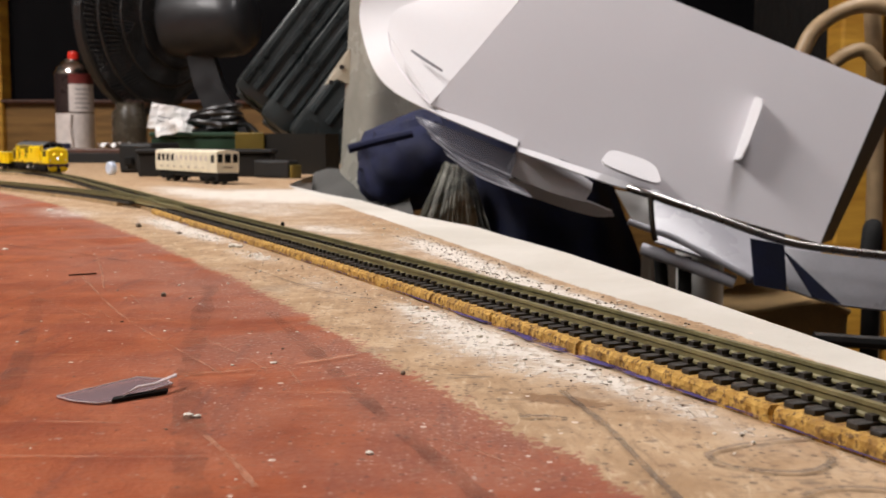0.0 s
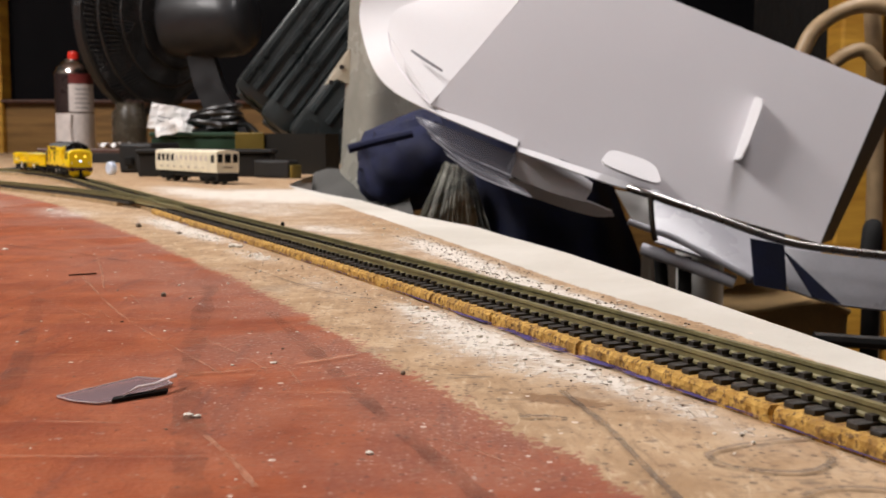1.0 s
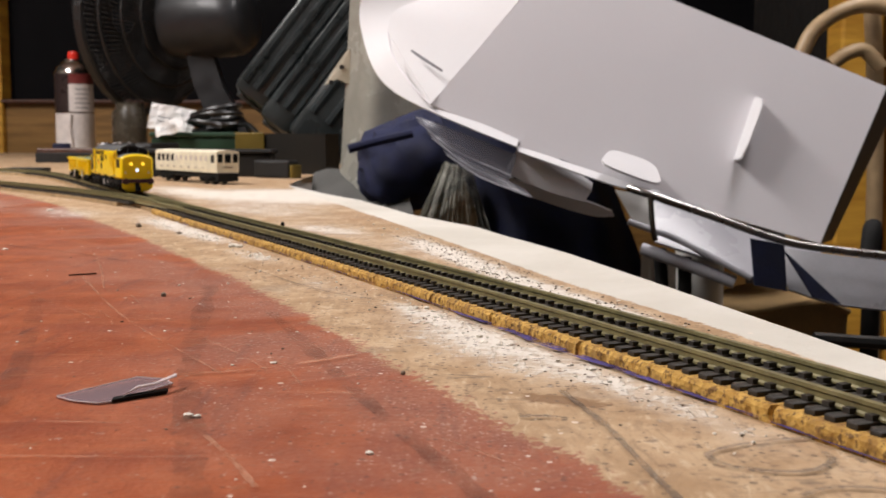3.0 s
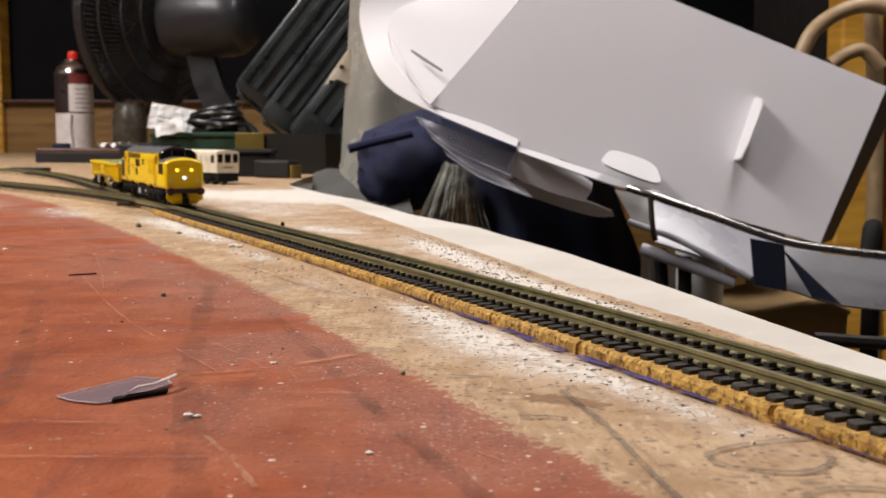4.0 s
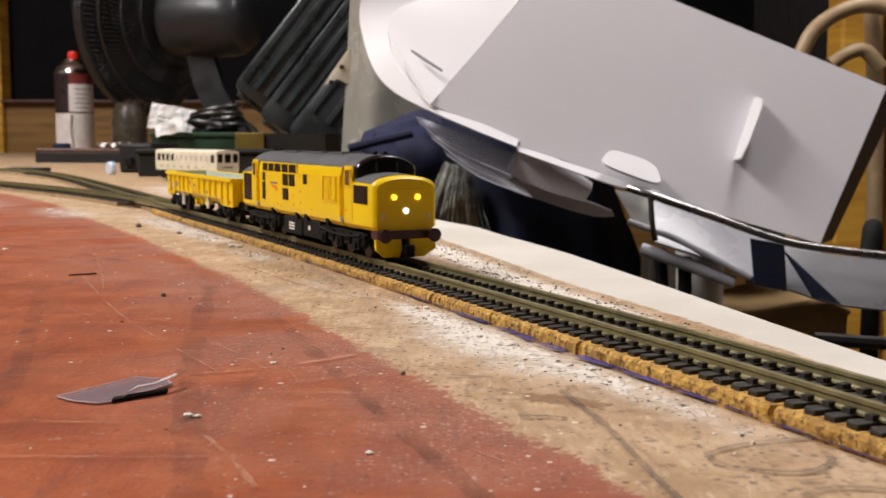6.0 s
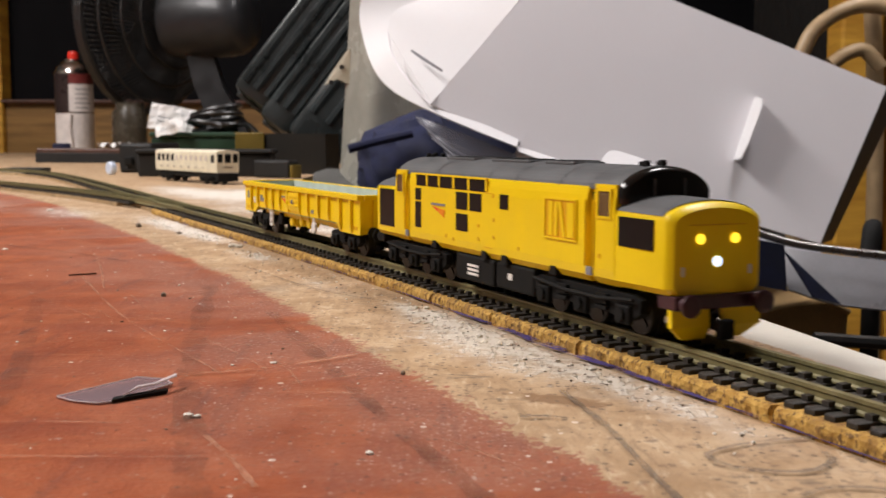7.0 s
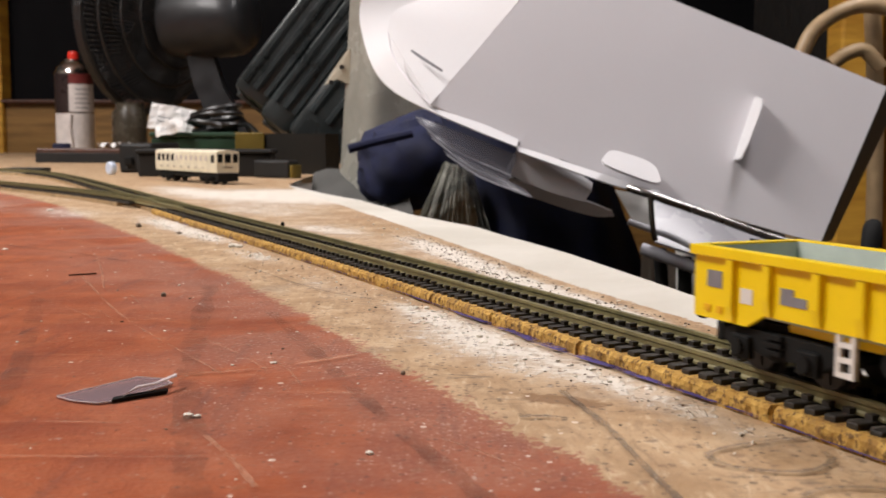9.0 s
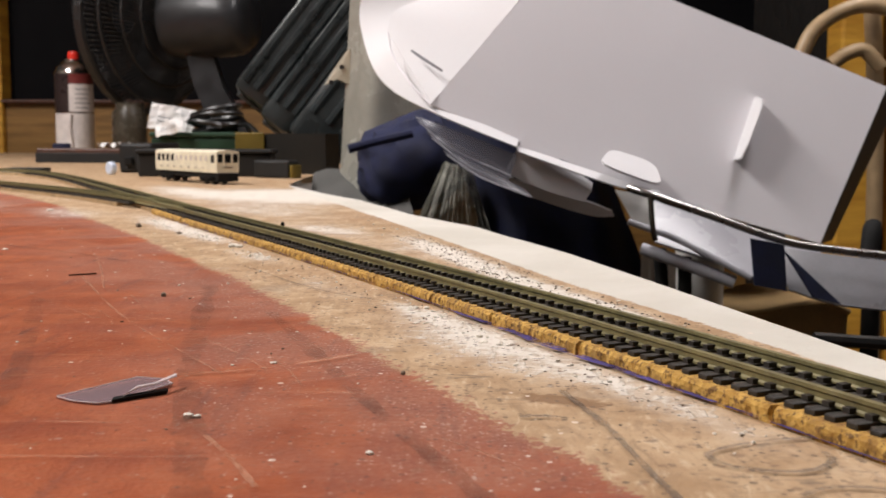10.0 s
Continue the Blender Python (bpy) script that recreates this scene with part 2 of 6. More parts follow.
FANGUARD = mat("dark_grey_wire_guard", (0.022, 0.022, 0.022), 0.4, 0.2, 0.15, 60, 500, 0)
CRATE = mat("smoked_dark_grey_plastic", (0.022, 0.028, 0.029), 0.3, 0, 0.4, 20, 300, 0.05)
TIN = mat("bright_tinplate", (0.62, 0.60, 0.57), 0.18, 1.0, 0.1, 60, 600, 0.02)
CANLABEL = mat("white_paper_can_label", (0.66, 0.62, 0.60), 0.5, 0, 0.1, 60, 600, 0.03)
CANMAROON = mat("dark_red_can_print", (0.16, 0.03, 0.028), 0.35, 0, 0.15, 60, 600, 0)
CANDARK = mat("dark_brown_can_print", (0.035, 0.024, 0.024), 0.3, 0.2, 0.15, 60, 600, 0)
CANRED = mat("red_plastic_nozzle", (0.72, 0.035, 0.02), 0.35, 0, 0.08, 100, 600, 0)
WOOD = wood_material("varnished_brown_wood", (0.17, 0.085, 0.020), (0.29, 0.155, 0.042))
WOODGOLD = wood_material("golden_pine", (0.42, 0.20, 0.022), (0.66, 0.36, 0.05))
WOODDARK = wood_material("dark_red_brown_wood", (0.05, 0.018, 0.01), (0.10, 0.038, 0.02), (40, 6, 6))
NIGHT = mat("night_window_glass", (0.006, 0.006, 0.007), 0.35, 0, 0.1, 5, 50, 0, spec=0.05)
PAPER = mat("white_paper", (0.74, 0.73, 0.71), 0.7, 0, 0.05, 40, 500, 0.05)
INK = mat("grey_print_ink", (0.25, 0.25, 0.26), 0.7, 0, 0.05, 40, 500, 0)
GREENBOX = mat("dark_green_painted_box", (0.012, 0.045, 0.022), 0.5, 0, 0.2, 60, 500, 0.05)
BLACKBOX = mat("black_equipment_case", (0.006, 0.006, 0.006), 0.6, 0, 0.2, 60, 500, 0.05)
CABLE = mat("black_rubber_cable", (0.01, 0.01, 0.01), 0.38, 0, 0.1, 100, 500, 0)
OLIVE = mat("mustard_plastic_crate", (0.15, 0.10, 0.008), 0.5, 0, 0.2, 30, 500, 0.05)
CHROME = mat("worn_steel_tube", (0.30, 0.29, 0.28), 0.25, 1.0, 0.2, 50, 600, 0.05)
GREYVINYL = mat("silver_grey_vinyl", (0.33, 0.33, 0.36), 0.3, 0.0, 0.05, 20, 500, 0.04)
TANCUSHION = mat("tan_canvas_cushion", (0.34, 0.22, 0.09), 0.85, 0, 0.2, 40, 700, 0.4, dist=0.001)
CANE = mat("pale_bent_cane", (0.42, 0.30, 0.17), 0.4, 0, 0.15, 60, 600, 0.05)
WALLPAINT = mat("dull_wall_paint", (0.13, 0.11, 0.085), 0.85, 0, 0.08, 3, 60, 0.1)
CEILPAINT = mat("white_ceiling_paint", (0.80, 0.78, 0.75), 0.9, 0, 0.04, 3, 60, 0.1)
CARPET = mat("brown_carpet", (0.10, 0.07, 0.05), 0.95, 0, 0.2, 20, 300, 0.4)
PENCIL = mat("graphite_marker_line", (0.13, 0.105, 0.085), 0.6, 0, 0.35, 150, 900, 0, alpha=0.62)
BLUEINK = mat("blue_violet_marker_ink", (0.055, 0.040, 0.19), 0.6, 0, 0.3, 200, 900, 0, alpha=0.8)
def broken(m, scale, lo, hi, top):
    t = m.node_tree
    t.links.new(ramp(t, nz(t, scale, 5, 0.65), lo, hi, 0, top), t.nodes["Principled BSDF"].inputs["Alpha"])


broken(BLUEINK, 120, 0.36, 0.56, 0.95)
broken(PENCIL, 260, 0.2, 0.6, 0.5)
GREYDARK = mat("dark_grey_vinyl", (0.20, 0.20, 0.215), 0.3, 0, 0.1, 20, 500, 0.04)
SCRATCH = mat("pale_scratch_in_paint", (0.56, 0.30, 0.18), 0.7, 0, 0.2, 200, 900, 0, alpha=0.4)
broken(SCRATCH, 180, 0.34, 0.66, 0.40)
GRIME = mat("dark_grime_streak", (0.075, 0.038, 0.026), 0.7, 0, 0.2, 200, 900, 0, alpha=0.3)
broken(GRIME, 130, 0.30, 0.75, 0.30)
OLIVESHADE = mat("mustard_plastic_shaded", (0.009, 0.006, 0.002), 0.6, 0, 0.2, 30, 500, 0.05)
TRACKBED = mat("grimy_track_bed", (0.105, 0.088, 0.068), 0.85, 0, 0.35, 200, 1400, 0.3, dust=0.25)
CRUMBW = mat("white_plaster_crumb", (0.74, 0.69, 0.60), 0.9, 0, 0.15, 300, 900, 0.2)
CRUMBD = mat("dark_stone_grain", (0.20, 0.155, 0.115), 0.9, 0, 0.4, 300, 900, 0.2)
LAMPGLOW = mat("lit_ceiling_diffuser", (0.9, 0.88, 0.82), 0.6, 0, 0, emit=(1.0, 0.92, 0.8), power=2.0, relief=0)
SILVERPIPE = mat("pale_grey_plastic_leg", (0.72, 0.71, 0.68), 0.4, 0, 0.1, 40, 600, 0.03)

# ---------------------------------------------------------------- mesh helpers


def part(name, bm, material, parent=None, label="", smooth=False):
    me = bpy.data.meshes.new(name)
    bmesh.ops.recalc_face_normals(bm, faces=bm.faces)
    if smooth:
        for f in bm.faces:
            f.smooth = True
    bm.to_mesh(me)
    bm.free()
    me.materials.append(material)
    if smooth:
        me.set_sharp_from_angle(angle=radians(40))
    ob = new(name, me)
    if parent is not None:
        ob.parent = parent
    if label:
        tagged(ob, label)
    return ob


def thing(name, label, category, m=None, group="", kind=""):
    ob = tagged(new(name), label, category, group, kind)
    ob.empty_display_size = 0.02
    if m is not None:
        ob.matrix_basis = m
    return ob


def box(bm, x0, x1, y0, y1, z0, z1, bevel=0.0, m=None):
    r = bmesh.ops.create_cube(bm, size=1.0)
    vs = r["verts"]
    for v in vs:
        v.co = Vector((x0 + (v.co.x + 0.5) * (x1 - x0), y0 + (v.co.y + 0.5) * (y1 - y0), z0 + (v.co.z + 0.5) * (z1 - z0)))
    if bevel:
        es = list({e for v in vs for e in v.link_edges})
        r = bmesh.ops.bevel(bm, geom=es, offset=bevel, segments=2, affect="EDGES", profile=0.5)
        vs = list({v for f in r["faces"] for v in f.verts} | {v for v in vs if v.is_valid})
    if m is not None:
        for v in vs:
            v.co = m @ v.co
    return vs


def boxmesh(*a, **k):
    bm = bmesh.new()
    box(bm, *a, **k)
    return bm


def prism(bm, pts, axis, a, b):
    """A closed outline pts in the two other axes, drawn out from a to b along axis (0 x, 1 y, 2 z)."""
    def co(p, v):
        return [Vector((v, p[0], p[1])), Vector((p[0], v, p[1])), Vector((p[0], p[1], v))][axis]
    lo = [bm.verts.new(co(p, a)) for p in pts]
    hi = [bm.verts.new(co(p, b)) for p in pts]
    n = len(pts)
    bm.faces.new(lo)
    bm.faces.new(hi[::-1])
    for i in range(n):
        bm.faces.new((lo[i], lo[(i + 1) % n], hi[(i + 1) % n], hi[i]))
    return lo + hi


def loft(bm, rings, closed=True, caps=True):
    vr = [[bm.verts.new(p) for p in ring] for ring in rings]
    n = len(vr[0])
    for a, b in zip(vr, vr[1:]):
        for i in range(n if closed else n - 1):
            bm.faces.new((a[i], a[(i + 1) % n], b[(i + 1) % n], b[i]))
    if caps and closed:
        bm.faces.new(vr[0][::-1])
        bm.faces.new(vr[-1])
    return vr


def lathe(bm, prof, m=None, n=32):
    rings = []
    for r, z in prof:
        rings.append([Vector((r * math.cos(2 * math.pi * i / n), r * math.sin(2 * math.pi * i / n), z)) for i in range(n)])
    if m is not None:
        rings = [[m @ v for v in ring] for ring in rings]
    loft(bm, rings)


def smoothline(pts, n=8):
    """A Catmull-Rom line through pts."""
    P = [Vector(p) for p in pts]
    P = [P[0] * 2 - P[1]] + P + [P[-1] * 2 - P[-2]]
    out = []
    for i in range(1, len(P) - 2):
        for k in range(n):
            t = k / n
            a, b, c, d = P[i - 1], P[i], P[i + 1], P[i + 2]
            out.append(0.5 * (2 * b + (c - a) * t + (2 * a - 5 * b + 4 * c - d) * t * t + (3 * b - a - 3 * c + d) * t ** 3))
    out.append(P[-2])
    return out


def tube(bm, pts, r, n=8, close=False):
    rings = []
    up = Vector((0, 0, 1))
    P = [Vector(p) for p in pts]
    for i, q in enumerate(P):
        d = (P[min(i + 1, len(P) - 1)] - P[max(i - 1, 0)])
        if close:
            d = P[(i + 1) % len(P)] - P[i - 1]
        d.normalize()
        s = d.cross(up)
        if s.length < 1e-4:
            s = d.cross(Vector((1, 0, 0)))
        s.normalize()
        w = s.cross(d)
        rings.append([q + (s * math.cos(2 * math.pi * k / n) + w * math.sin(2 * math.pi * k / n)) * r for k in range(n)])
    if close:
        rings.append(rings[0])
    loft(bm, rings, caps=not close)


def sheet(bm, rows, thick):
    """A bent sheet through rows of points, given a thickness."""
    R = [[Vector(p) for p in r] for r in rows]
    top = [[bm.verts.new(p) for p in r] for r in R]
    nrm = (R[0][-1] - R[0][0]).cross(R[-1][0] - R[0][0]).normalized() * thick
    bot = [[bm.verts.new(p + nrm) for p in r] for r in R]
    a, b = len(R), len(R[0])
    for i in range(a - 1):
        for j in range(b - 1):
            bm.faces.new((top[i][j], top[i][j + 1], top[i + 1][j + 1], top[i + 1][j]))
            bm.faces.new((bot[i][j], bot[i + 1][j], bot[i + 1][j + 1], bot[i][j + 1]))
    rim = [(i, 0) for i in range(a)] + [(a - 1, j) for j in range(1, b)] + [(i, b - 1) for i in range(a - 2, -1, -1)] + [(0, j) for j in range(b - 2, 0, -1)]
    for (i, j), (k, l) in zip(rim, rim[1:] + rim[:1]):
        bm.faces.new((top[i][j], top[k][l], bot[k][l], bot[i][j]))


def arc2(cx, cy, rx, ry, a0, a1, n):
    return [(cx + rx * math.cos(radians(a0 + (a1 - a0) * i / n)), cy + ry * math.sin(radians(a0 + (a1 - a0) * i / n))) for i in range(n + 1)]


# ---------------------------------------------------------------- lines of the tracks
RAIL_Z = 0.0050
HEAD = [(-1.60, -8), (-1.25, -26), (-1.05, -42), (-0.93, -55), (-0.84, -61.8), (-0.70, -64.6), (-0.40, -64.7), (-0.306, -63.6), (-0.25, -63.43)]


def heading(s):
    if s >= -0.25:
        return -66.469 - 12.155 * s
    for (a, p), (b, q) in zip(HEAD, HEAD[1:]):
        if s <= b:
            k = max(0.0, (s - a) / (b - a))
            return p + (q - p) * k
    return HEAD[-1][1]


STEP = 0.002
LINE = {}


def fill_line():
    n0 = 0
    x, y = 0.04343, 0.15582
    LINE[0] = (x, y)
    for i in range(1, 400):
        h = radians(heading((i - 0.5) * STEP))
        x, y = x + STEP * math.cos(h), y + STEP * math.sin(h)
        LINE[i] = (x, y)
    x, y = LINE[0]
    for i in range(1, 790):
        h = radians(heading(-(i - 0.5) * STEP))
        x, y = x - STEP * math.cos(h), y - STEP * math.sin(h)
        LINE[-i] = (x, y)


fill_line()


def along(s, lat=0.0):
    """Place on the running line: s metres along, lat metres towards the camera's side."""
    i = math.floor(s / STEP)
    k = s / STEP - i
    a, b = LINE[i], LINE[i + 1]
    h = radians(heading(s))
    return Vector((a[0] + (b[0] - a[0]) * k + lat * math.sin(h), a[1] + (b[1] - a[1]) * k - lat * math.cos(h), 0)), h


S_SPLIT = -0.345
BR_HEAD = [(0.0, -64.2), (0.10, -58.5), (0.22, -51.5), (0.45, -48.0), (0.9, -40.0)]


def branch(s, lat=0.0):
    """Place on the diverging line, s metres back from the points."""
    p, _ = along(S_SPLIT)
    n = max(1, int(abs(s) / 0.004))
    h = BR_HEAD[0][1]
    for i in range(n):
        v = s * (i + 0.5) / n
        for (a, pa), (b, pb) in zip(BR_HEAD, BR_HEAD[1:]):
            if v <= b:
                h = pa + (pb - pa) * max(0, (v - a) / (b - a))
                break
        p = p - Vector((math.cos(radians(h)), math.sin(radians(h)), 0)) * (s / n)
    h = radians(h)
    return Vector((p.x + lat * math.sin(h), p.y - lat * math.cos(h), 0)), h

# ---------------------------------------------------------------- the room
def room():
    # shell: x from -1.9 to 1.9, y from -1.6 to 2.75, floor 0.76 below the board
    fl = part("floor", boxmesh(-1.9, 1.9, -1.6, 2.75, -0.80, -0.76), CARPET)
    tagged(fl, "brown carpeted floor under the layout", "floor", kind="structure")
    ce = part("ceiling", boxmesh(-1.9, 1.9, -1.6, 2.75, 1.50, 1.55), CEILPAINT)
    tagged(ce, "plain white painted ceiling", "ceiling", kind="structure")
    for nm, b, lab in (("wall_west", (-1.98, -1.9, -1.6, 2.75, -0.76, 1.5), "plain dull painted side wall"),
                       ("wall_east", (1.9, 1.98, -1.6, 2.75, -0.76, 1.5), "plain dull painted side wall"),
                       ("wall_south", (-1.9, 1.9, -1.68, -1.6, -0.76, 1.5), "plain dull painted wall behind the viewer")):
        tagged(part(nm, boxmesh(*b), WALLPAINT), lab, "wall", kind="structure")
    wn = thing("wall_north", "wood-panelled wall below a black night window", "wall", kind="structure")
    part("panelling", boxmesh(-1.9, 1.9, 2.62, 2.70, -0.76, 0.115), WOOD, wn)
    bm = bmesh.new()
    box(bm, -1.9, 1.9, 2.60, 2.72, 0.115, 0.124, 0.003)
    part("window_sill", bm, WOODDARK, wn)
    part("lintel", boxmesh(-1.9, 1.9, 2.62, 2.70, 1.2, 1.5), WALLPAINT, wn)
    wi = thing("window_1", "wide black window at night in a golden wooden frame", "window", kind="structure")
    part("pane", boxmesh(-1.9, 1.9, 2.665, 2.675, 0.124, 1.2), NIGHT, wi)
    for x0, x1 in ((-1.12, -1.045), (1.30, 1.36)):
        bm = bmesh.new()
        box(bm, x0, x1, 2.60, 2.66, -0.30 if x0 < 0 else 0.124, 1.2, 0.004)
        box(bm, x0 + 0.042, x0 + 0.054, 2.593, 2.605, -0.30 if x0 < 0 else 0.124, 1.2, 0.002)
        part("window_frame", bm, WOODGOLD, wi)
    # the second fitting only houses the added fill lamp
    for loc, sx, sy in (((-1.20, 0.46), 0.50, 1.28), ((0.55, 0.80), 0.32, 0.80)):
        c = thing("ceiling_light", "long white fluorescent fitting on the ceiling, out of view", "lamp", pose(loc[0], loc[1], 1.5), "ceiling lights")
        part("housing", boxmesh(-sx / 2, sx / 2, -sy / 2, sy / 2, -0.05, 0.0, 0.008), CEILPAINT, c)
        part("diffuser", boxmesh(-sx / 2 + 0.02, sx / 2 - 0.02, -sy / 2 + 0.02, sy / 2 - 0.02, -0.065, -0.05, 0.004), LAMPGLOW, c)


BACK = [(-0.4, 0.18), (0.10, 0.088), (0.1743, 0.0722), (0.1943, 0.0680), (0.2273, 0.0616), (0.2748, 0.0526), (0.3433, 0.0387),
        (0.4418, 0.0130), (0.5129, -0.0150), (0.6286, -0.0471), (0.70, -0.075), (0.8287, -0.118), (1.0, -0.126), (1.2, -0.118), (2.45, -0.10)]
STRIP = [(-0.4, 0.17), (0.10, 0.0800), (0.1578, 0.0654), (0.1787, 0.0599), (0.2027, 0.0529), (0.23, 0.0442), (0.2709, 0.0306), (0.3143, 0.019),
         (0.3739, 0.0031), (0.461, -0.0202), (0.5901, -0.0565), (0.765, -0.1049), (0.8287, -0.1172), (1.0, -0.10), (2.45, 0.12)]
REDLINE = [(0.0, 0.062), (0.06, 0.040), (0.1061, 0.0208), (0.12, 0.0145), (0.1346, 0.0069), (0.1567, -0.0019), (0.1822, -0.0137), (0.2173, -0.0278),
           (0.2585, -0.0452), (0.2915, -0.0615), (0.3424, -0.0864), (0.3954, -0.112), (0.4872, -0.1606), (0.58, -0.2065), (0.68, -0.27), (0.80, -0.36), (2.4, -1.4)]
# white plaster left on the board: s along the track, lat, reach along, reach across, amount
PLASTER = [(-0.045, 0.021, 0.030, 0.008, 1.0), (-0.075, 0.0165, 0.020, 0.0035, 1.0), (-0.015, 0.0150, 0.03, 0.004, 0.7), (0.01, 0.017, 0.02, 0.004, 0.45),
           (-0.20, 0.019, 0.018, 0.004, 0.9), (-0.27, 0.016, 0.03, 0.005, 1.0), (-0.335, 0.016, 0.05, 0.008, 1.1), (-0.13, 0.022, 0.02, 0.004, 0.5),
           (-0.20, -0.030, 0.03, 0.012, 0.4), (-0.28, -0.034, 0.035, 0.012, 0.9),
           (-0.40, -0.045, 0.06, 0.030, 0.6), (-0.53, -0.105, 0.08, 0.055, 2.0), (-0.62, -0.05, 0.08, 0.02, 0.9),
           (-0.42, 0.045, 0.04, 0.015, 0.7), (-0.50, 0.085, 0.05, 0.020, 0.6)]


def interp(tab, y):
    for (a, p), (b, q) in zip(tab, tab[1:]):
        if y <= b:
            return p + (q - p) * (y - a) / (b - a)
    return tab[-1][1]


def baseboard():
    ys = []
    y = -0.35
    while y < 2.45:
        ys.append(y)
        y += 0.002 if 0.10 < y < 0.20 else 0.004 if 0.08 < y < 0.42 else (0.010 if 0.4 < y < 0.95 else 0.05)
    ys.append(2.45)
    n = 110
    verts, faces, red, strip, plas, stain = [], [], [], [], [], []
    tr = [(s, along(s)[0]) for s in [i * 0.01 for i in range(-70, 8)]]
    for y in ys:
        xr = interp(BACK, y)
        xr += 0.0012 * noise.noise((y * 26, 0, 0)) if y > 0.3 else 0
        for i in range(n + 1):
            u = i / n
            x = xr - (xr + 1.40) * u ** 2.6
            verts.append((x, y, 0.0))
            sl = math.atan(-0.48)
            red.append((interp(REDLINE, y) - x) * 0.88)
            strip.append((x - interp(STRIP, y)) * 0.9)
            v = 0.0
            s0, q0 = min(tr, key=lambda a: (a[1].x - x) ** 2 + (a[1].y - y) ** 2)
            h = radians(heading(s0))
            d = Vector((x - q0.x, y - q0.y))
            lat = d.x * math.sin(h) - d.y * math.cos(h)
            s = s0 + d.x * math.cos(h) + d.y * math.sin(h)
            for a, l, ra, rl, amt in PLASTER:
                v += amt * math.exp(-((s - a) / ra) ** 2 - ((lat - l) / rl) ** 2)
            # grit swept along the far side of the track
            v += 1.3 * math.exp(-((strip[-1] + 0.0095) / 0.0050) ** 2) * max(0.0, min(1.0, (y - 0.195) / 0.02, (0.42 - y) / 0.06)) if lat < 0 else 0.0
            plas.append(v)
            stain.append(math.exp(-((x - 0.0165) / 0.0062) ** 2 - ((y - 0.1470 + (x - 0.0165) * 0.45) / 0.0030) ** 2))
    w = n + 1
    for r in range(len(ys) - 1):
        for i in range(n):
            a = r * w + i
            faces.append((a, a + w, a + w + 1, a + 1))
    me = bpy.data.meshes.new("baseboard")
    me.from_pydata(verts, [], faces)
    me.materials.append(BOARD)
    for nm, vals in (("red", red), ("strip", strip), ("plaster", plas), ("stain", stain)):
        at = me.attributes.new(nm, "FLOAT", "POINT")
        at.data.foreach_set("value", vals)
    me.update()
    if me.polygons[0].normal.z < 0:
        me.flip_normals()
    top = new("board_surface", me)
    root = thing("baseboard", "worn red-painted hardboard layout top with bare tan strip and plaster", "table", kind="structure")
    top.parent = root
    # body of the board under the surface, and its legs
    bm = bmesh.new()
    yy = [-0.35, 0.0, 0.174, 0.343, 0.513, 0.70, 0.829, 1.0, 2.45]
    pts = [(interp(BACK, y) - 0.003, y) for y in yy] + [(-1.40, 2.44), (-1.40, -0.34)]
    prism(bm, pts, 2, -0.018, -0.0012)
    part("board_edge", bm, WHITEP, root)
    for x, y in ((-1.25, -0.2), (-0.35, -0.2), (-1.25, 2.2), (-0.45, 2.2)):
        part("leg", boxmesh(x - 0.022, x + 0.022, y - 0.022, y + 0.022, -0.76, -0.018, 0.003), WOODGOLD, root)
    # graphite lines and rings drawn on the board
    def drawn(pts, w, seed, mt=None, nm="pencil_line"):
        rnd = random.Random(seed)
        line = smoothline([(x, y, 0.0004) for x, y in pts], 10)
        bm = bmesh.new()
        row = []
        for i, q in enumerate(line):
            d = (line[min(i + 1, len(line) - 1)] - line[max(0, i - 1)]).normalized()
            s = Vector((-d.y, d.x, 0)) * w * rnd.uniform(0.55, 1.1)
            row.append((bm.verts.new(q + s), bm.verts.new(q - s)))
        for a, b in zip(row, row[1:]):
            bm.faces.new((a[0], a[1], b[1], b[0]))
        part(nm, bm, mt or PENCIL, root)
    drawn([(0.0168, 0.1515), (0.0190, 0.140), (0.0206, 0.1308), (0.0223, 0.1139), (0.0237, 0.1030)], 0.00062, 1)
    drawn([(0.0480, 0.1290), (0.0440, 0.1275), (0.0365, 0.1252), (0.0310, 0.1215), (0.0300, 0.1190), (0.0315, 0.1160), (0.036, 0.1140), (0.0400, 0.1145), (0.0433, 0.1180), (0.0436, 0.1215)], 0.00055, 2)
    drawn([(0.036, 0.1060), (0.0395, 0.1085), (0.0440, 0.1085), (0.049, 0.106)], 0.0006, 3)
    drawn([(0.0155, 0.1365), (0.0125, 0.1372), (0.0098, 0.1368)], 0.0007, 4)
    drawn([(-0.055, 0.300), (-0.03, 0.255), (-0.012, 0.235)], 0.0003, 6)
    drawn([(-0.040, 0.305), (-0.02, 0.300), (0.0, 0.225)], 0.0003, 7)
